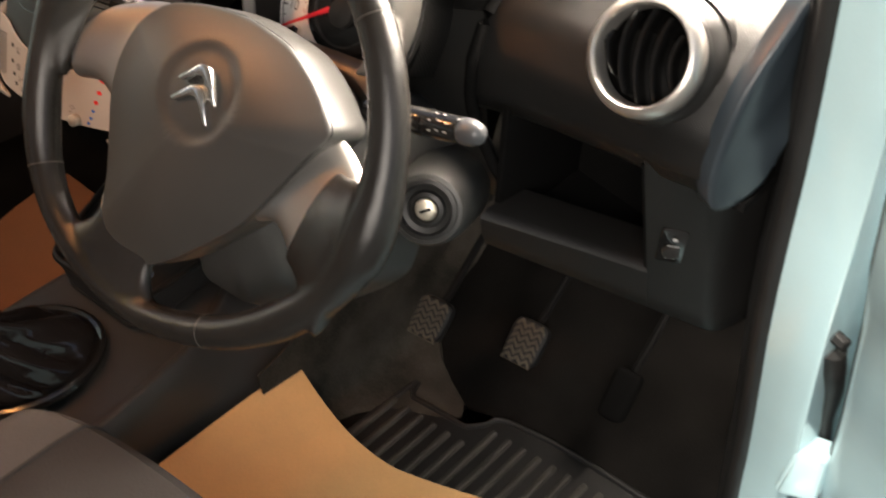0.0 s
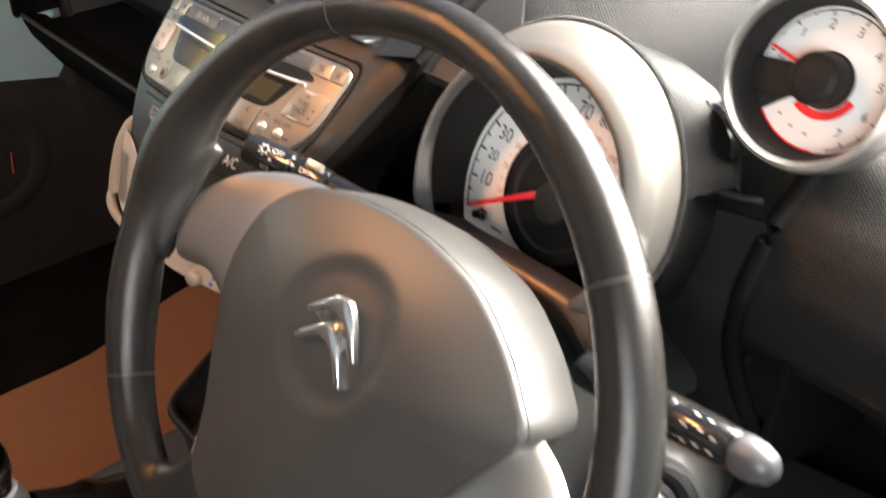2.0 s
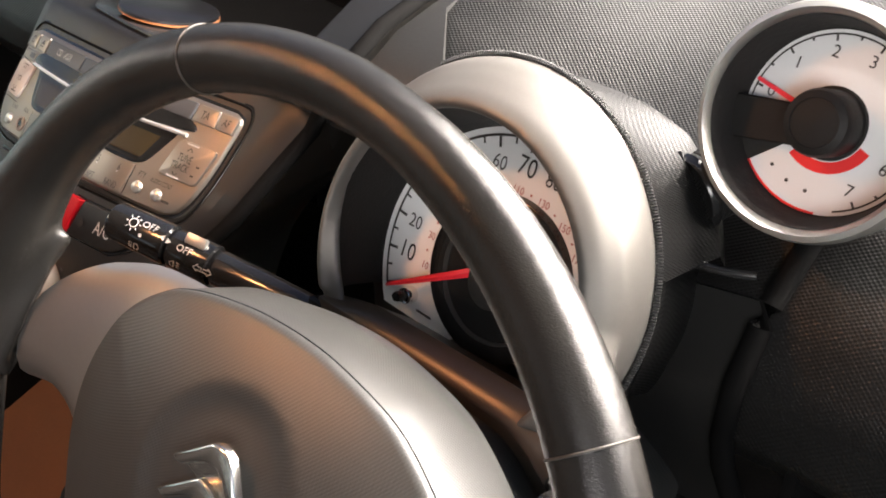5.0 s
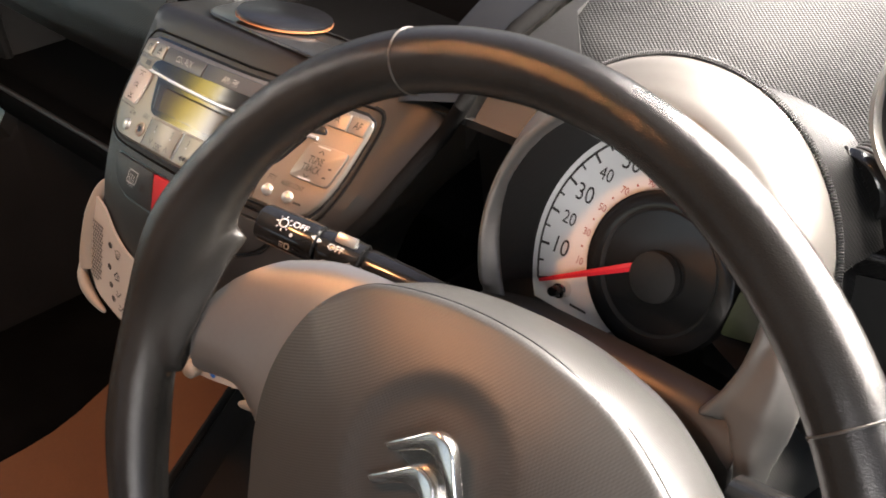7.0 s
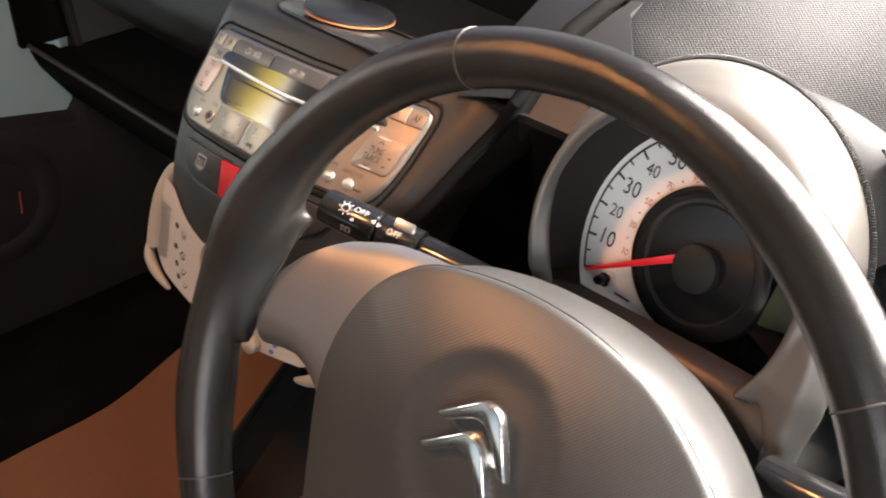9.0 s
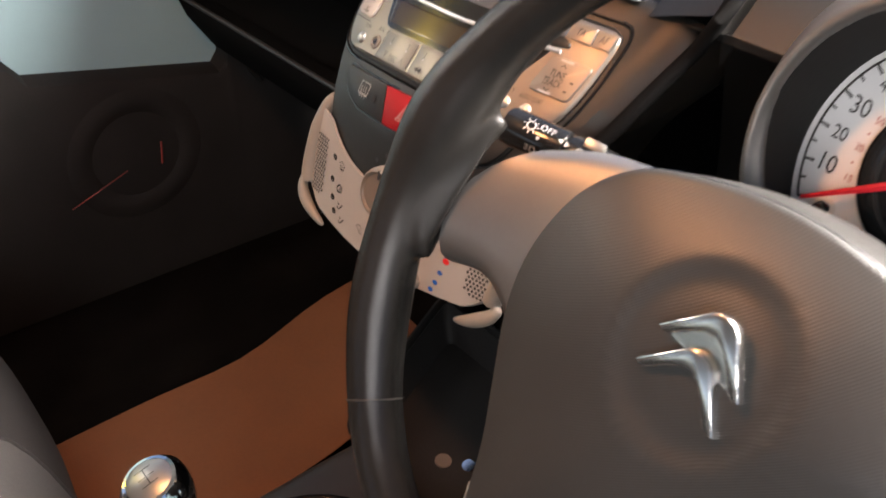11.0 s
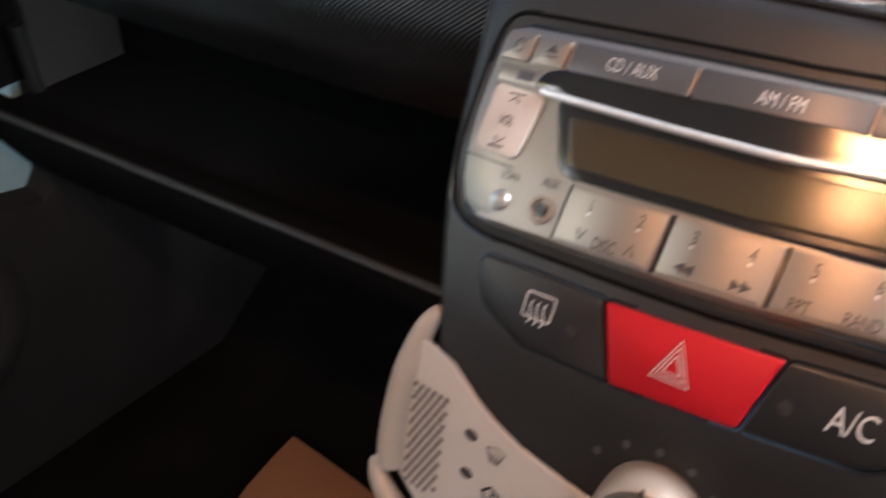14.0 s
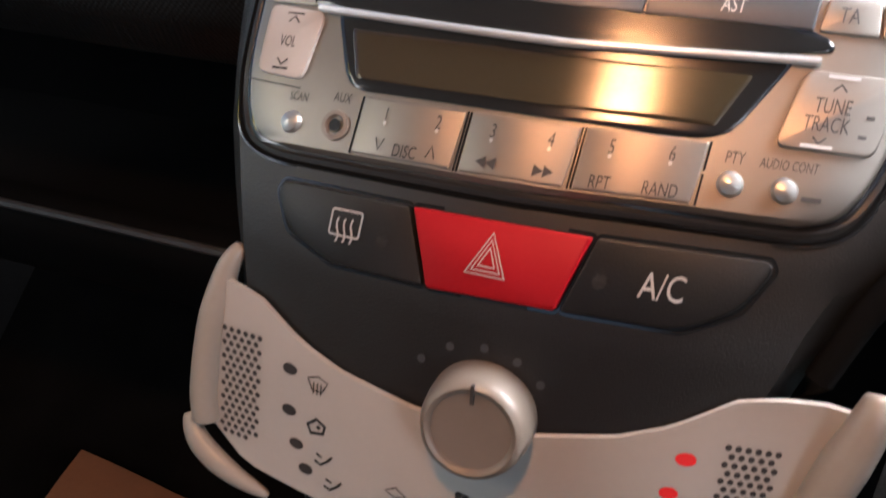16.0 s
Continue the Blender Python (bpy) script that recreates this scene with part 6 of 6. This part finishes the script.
# each: upper edge and lower edge from the hub to the collar, the collar's bulge, the collar's middle angle, inner radius and half height
SPOKES = ((1, [(0.096, 0.050), (0.118, 0.044), (0.139, 0.033)], [(0.062, -0.050), (0.088, -0.031), (0.113, -0.039)], 0.003, -1.0, 0.1215, 0.0375),
          (-1, [(0.076, 0.056), (0.110, 0.043), (0.1345, 0.0275)], [(0.070, -0.088), (0.0915, -0.0515), (0.1080, -0.0395), (0.1247, -0.0366), (0.1445, -0.045)], 0.014, -3.5, 0.1500, 0.0385))
for fl, upper, lower, bulge, mid_a, r_in, half_h in SPOKES:
    ua, lo = smooth_line([V(*p, 0) for p in upper], 6), smooth_line([V(*p, 0) for p in lower], 12 // (len(lower) - 1))
    rows = []
    for i in range(13):
        t = i / 12
        row = []
        for q, dr in zip(ROLL, DROP):
            p = ua[i].lerp(lo[i], q) + V(bulge * t * t * math.sin(math.pi * q), 0, 0)
            row.append(W(fl * p.x, p.y, -0.0095 + 0.0035 * t - dr * (0.9 + 0.1 * t) - 0.0025 * math.sin(math.pi * t)))
        rows.append(row)
    part("spoke", thick(grid(rows), 0.004), SILVER, wheel, "brushed silver painted spoke", angle=70)
    rows = []
    am = radians(mid_a)
    rad, tan = V(math.cos(am), math.sin(am), 0), V(-math.sin(am), math.cos(am), 0)
    for tt, hk, th, nn_ in ((0.0, 1.75, 0.0120, 0.000), (0.17, 1.60, 0.0140, 0.000), (0.33, 1.38, 0.0140, -0.0004), (0.52, 1.20, 0.0128, -0.0018), (0.70, 1.08, 0.0112, -0.0034), (0.86, 1.01, 0.0100, -0.0046), (0.96, 0.99, 0.0092, -0.0052), (1.0, 0.96, 0.0082, -0.0054)):
        row = []
        r, hh = RR - (RR - r_in) * tt, half_h * hk
        for k in range(40):
            b = 2 * math.pi * k / 40
            cu, su = math.cos(b), math.sin(b)
            sx_ = math.copysign(abs(cu) ** 0.75, cu) * hh
            p = rad * (r + bulge * 0.6 * tt * (1 - (sx_ / hh) ** 2)) + tan * sx_
            row.append(W(fl * p.x, p.y, nn_ - 0.06 * max(0, sx_) * tt - 0.008 * (max(0, sx_) / hh) ** 2 * tt * tt + math.copysign(abs(su) ** 0.85, su) * th))
        rows.append(row)
    skin.append(grid(rows, closed_u=True, caps=True))
rows = []
for i in range(15):
    t = i / 14
    w = 0.040 - 0.003 * math.sin(math.pi * t) + 0.030 * max(0, t - 0.45) ** 2 * 3.0
    v = -0.105 - 0.054 * t
    mid, th = -0.010 + 0.010 * t, 0.0080 + 0.002 * t
    row = []
    for k in range(32):
        b = 2 * math.pi * k / 32
        cu, su = math.cos(b), math.sin(b)
        x_ = math.copysign(abs(cu) ** 0.6, cu) * w
        row.append(W(x_ - 0.022 - 0.006 * t, v + 0.010 * (x_ / w) ** 2, mid + math.copysign(abs(su) ** 0.7, su) * th))
    rows.append(row)
skin.append(grid(rows, closed_u=True, caps=True))
for bm_ in skin:
    bmesh.ops.recalc_face_normals(bm_, faces=bm_.faces)
leather = part("rim", merge(*skin), LEATHER, wheel, "worn black leather rim with collars and lower spoke", angle=180)
md = leather.modifiers.new("blend", "REMESH")
md.mode, md.voxel_size, md.use_smooth_shade = "VOXEL", 0.0019, True
md = leather.modifiers.new("ease", "SMOOTH")
md.factor, md.iterations = 0.5, 14

# ---- pedals ----
CARPETARM = material("black_painted_steel", (0.006, 0.006, 0.006), 0.8, spots=0.3, spec=0.1)
def pedal(name, at, w, h, tilt, label, worn=True):
    m = basis(V(*at), V(1, 0.05, 0).normalized(), V(0, math.cos(tilt), math.sin(tilt)), V(0, -math.sin(tilt), math.cos(tilt)))
    ob = thing(name, m, label, "pedal")
    P = framed(m)
    padp = part("pad", prism(rounded([(-w * 0.46, -h / 2), (w * 0.46, -h / 2), (w / 2, h / 2), (-w / 2, h / 2)], w * 0.30), 0.012, P, 0.005, 3), RUBBER if worn else TRAYM, ob, "worn rubber pad")
    if worn:
        for k in range(6):
            v = -h * 0.40 + h * 0.155 * k
            z = [(u, v + (0.004 if i % 2 else -0.003)) for i, u in enumerate(np.linspace(-w * 0.40, w * 0.40, 7))]
            part("tread", prism([(u, q + 0.0022) for u, q in z] + [(u, q - 0.0024) for u, q in z[::-1]], 0.0032, P, 0.0, 0, 0.0098), PEDAL, padp)
    part("arm", tube([P(0, h * 0.2, -0.002), P(0.0, h * 0.7, -0.012), V(at[0], at[1] + 0.14, at[2] + 0.12), V(at[0], at[1] + 0.22, at[2] + 0.26)], 0.005, 8), CARPETARM, ob, "black steel arm")
    return ob


pedal("clutch_pedal", (0.266, 0.398, 0.146), 0.050, 0.054, radians(52), "worn rubber clutch pedal on a steel arm")
pedal("brake_pedal", (0.374, 0.452, 0.135), 0.050, 0.058, radians(52), "worn rubber brake pedal on a steel arm")
pedal("accelerator_pedal", (0.502, 0.470, 0.117), 0.036, 0.066, radians(55), "black rubber accelerator pedal", False)

# ---- mats and paper ----
mat_ = thing("rubber_floor_mat", (0.43, 0.2, 0.0), "ribbed black rubber floor mat", "floor mat")
mo = rounded([(0.215, -0.15), (0.60, -0.15), (0.62, 0.45), (0.476, 0.450), (0.403, 0.444), (0.361, 0.436), (0.350, 0.414), (0.335, 0.397), (0.317, 0.395), (0.225, 0.387)], 0.015)
part("mat_sheet", prism(mo, 0.006, lambda u, v, h: V(u, v, 0.0005 + h), 0.002), RUBBER, mat_, "black rubber sheet")
part("mat_border", tube([V(u, v, 0.0075) for u, v in smooth_line([(0.225, -0.14), (0.233, 0.370), (0.252, 0.383), (0.317, 0.388), (0.337, 0.390), (0.352, 0.408), (0.363, 0.428), (0.403, 0.437), (0.476, 0.443), (0.60, 0.440)], 4)], 0.004, 8), RUBBER, mat_)
for k in range(17):
    x = 0.236 + 0.0225 * k
    e = 0.366 + (0.040 if x > 0.352 else 0.0) + 0.03 * max(0.0, x - 0.352)
    part("rib", prism(rounded([(x - 0.0042, 0.16), (x + 0.0042, 0.16), (x + 0.0042, e), (x - 0.0042, e)], 0.003), 0.0065, lambda u, v, h: V(u, v, 0.0055 + h), 0.003, 3), DUSTY, mat_)

def paper(name, rows, label, mat=PAPER):
    ob = part(name, thick(grid(rows), 0.0006), mat, None, "", angle=50)
    return tagged(ob, label, "paper mat")


def wav(x, y, k):
    return 0.004 * math.sin(9 * x + 5 * y + k) + 0.003 * math.sin(17 * x - 11 * y + 2 * k)


rows = []
for i in range(25):
    t = i / 24
    row = []
    for j in range(25):
        s = j / 24
        # a corner leans on the tunnel side, the rest lies on the mat
        p = V(0.158, 0.265, 0.095).lerp(V(0.46, 0.318, 0.012), s).lerp(V(0.165, -0.10, 0.095).lerp(V(0.55, -0.08, 0.012), s), t)
        q = V(p.x, p.y - 0.022 * math.sin(math.pi * s) * (1 - t), max(0.012, p.z * (1 - s) ** 2) + abs(wav(p.x, p.y, 0.4)))
        row.append(q)
    rows.append(row)
paper("driver_paper_mat", rows, "creased brown kraft paper mat on the driver's floor")
rows = []
for i in range(21):
    t = i / 20
    row = []
    for j in range(21):
        s = j / 20
        p = V(-0.505, 0.385, 0).lerp(V(-0.288, 0.375, 0), s).lerp(V(-0.395, -0.35, 0).lerp(V(-0.16, -0.30, 0), s), t)
        p.x += (1 - s) * (0.020 * math.exp(-((p.y - 0.17) / 0.10) ** 2) - 0.045 * max(0.0, -p.y))
        row.append(V(p.x, p.y, 0.012 + abs(wav(p.x, p.y, 2.0)) * 1.2))
    rows.append(row)
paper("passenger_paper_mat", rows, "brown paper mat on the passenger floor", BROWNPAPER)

# ---- seats ----
def seat(name, x, front, top, label):
    ob = thing(name, (x, -0.35, 0.0), label, "car seat")
    cw = 0.235

    def cushion(a, y):
        drop = 0.12 * max(0.0, 1 - y / 0.06) ** 2 + 0.05 * abs(a) ** 12
        return V(x + a * cw, front - y - 0.05 * abs(a) ** 3, top - 0.05 * y - drop + 0.022 * abs(a) ** 3 * (1 - abs(a) ** 12))

    ys_ = (0.0, 0.006, 0.014, 0.024, 0.036, 0.05, 0.08, 0.13, 0.20, 0.30, 0.42)
    for nm, a0, a1, mat, lab in (("cushion", -0.62, 0.62, SEAT, "dark cloth cushion"), ("side_bolster", -1.0, -0.625, SEATG, "pale grey side bolster"), ("side_bolster", 0.625, 1.0, SEATG, "pale grey side bolster")):
        rows = [[cushion(a, y) for a in np.linspace(a0, a1, 16)] for y in ys_]
        rows.insert(0, [V(p.x, p.y + 0.004, 0.06) for p in rows[0]])
        rows = [[V(r[0].x, r[0].y, 0.06)] + r + [V(r[-1].x, r[-1].y, 0.06)] for r in rows]
        part(nm, grid(rows), mat, ob, lab)
    for a in (-0.622, 0.622):
        part("piping", tube([cushion(a, y) + V(0, 0, 0.0005) for y in ys_], 0.0022, 6), SEAT, ob)
    rows = []
    for i, (y, z, w) in enumerate(((-0.50, 0.20, 0.22), (-0.56, 0.40, 0.235), (-0.62, 0.60, 0.225), (-0.67, 0.78, 0.18), (-0.69, 0.86, 0.13))):
        rows.append([V(x + w * math.cos(b), y + 0.055 * math.sin(b), z) for b in (2 * math.pi * k / 24 for k in range(24))])
    part("backrest", grid(rows, closed_u=True, caps=True), SEAT, ob)
    return ob


seat("driver_chair", 0.390, -0.012, 0.315, "dark cloth driver's seat with pale grey bolsters")
seat("passenger_chair", -0.355, -0.095, 0.275, "dark cloth passenger seat with pale grey bolsters")
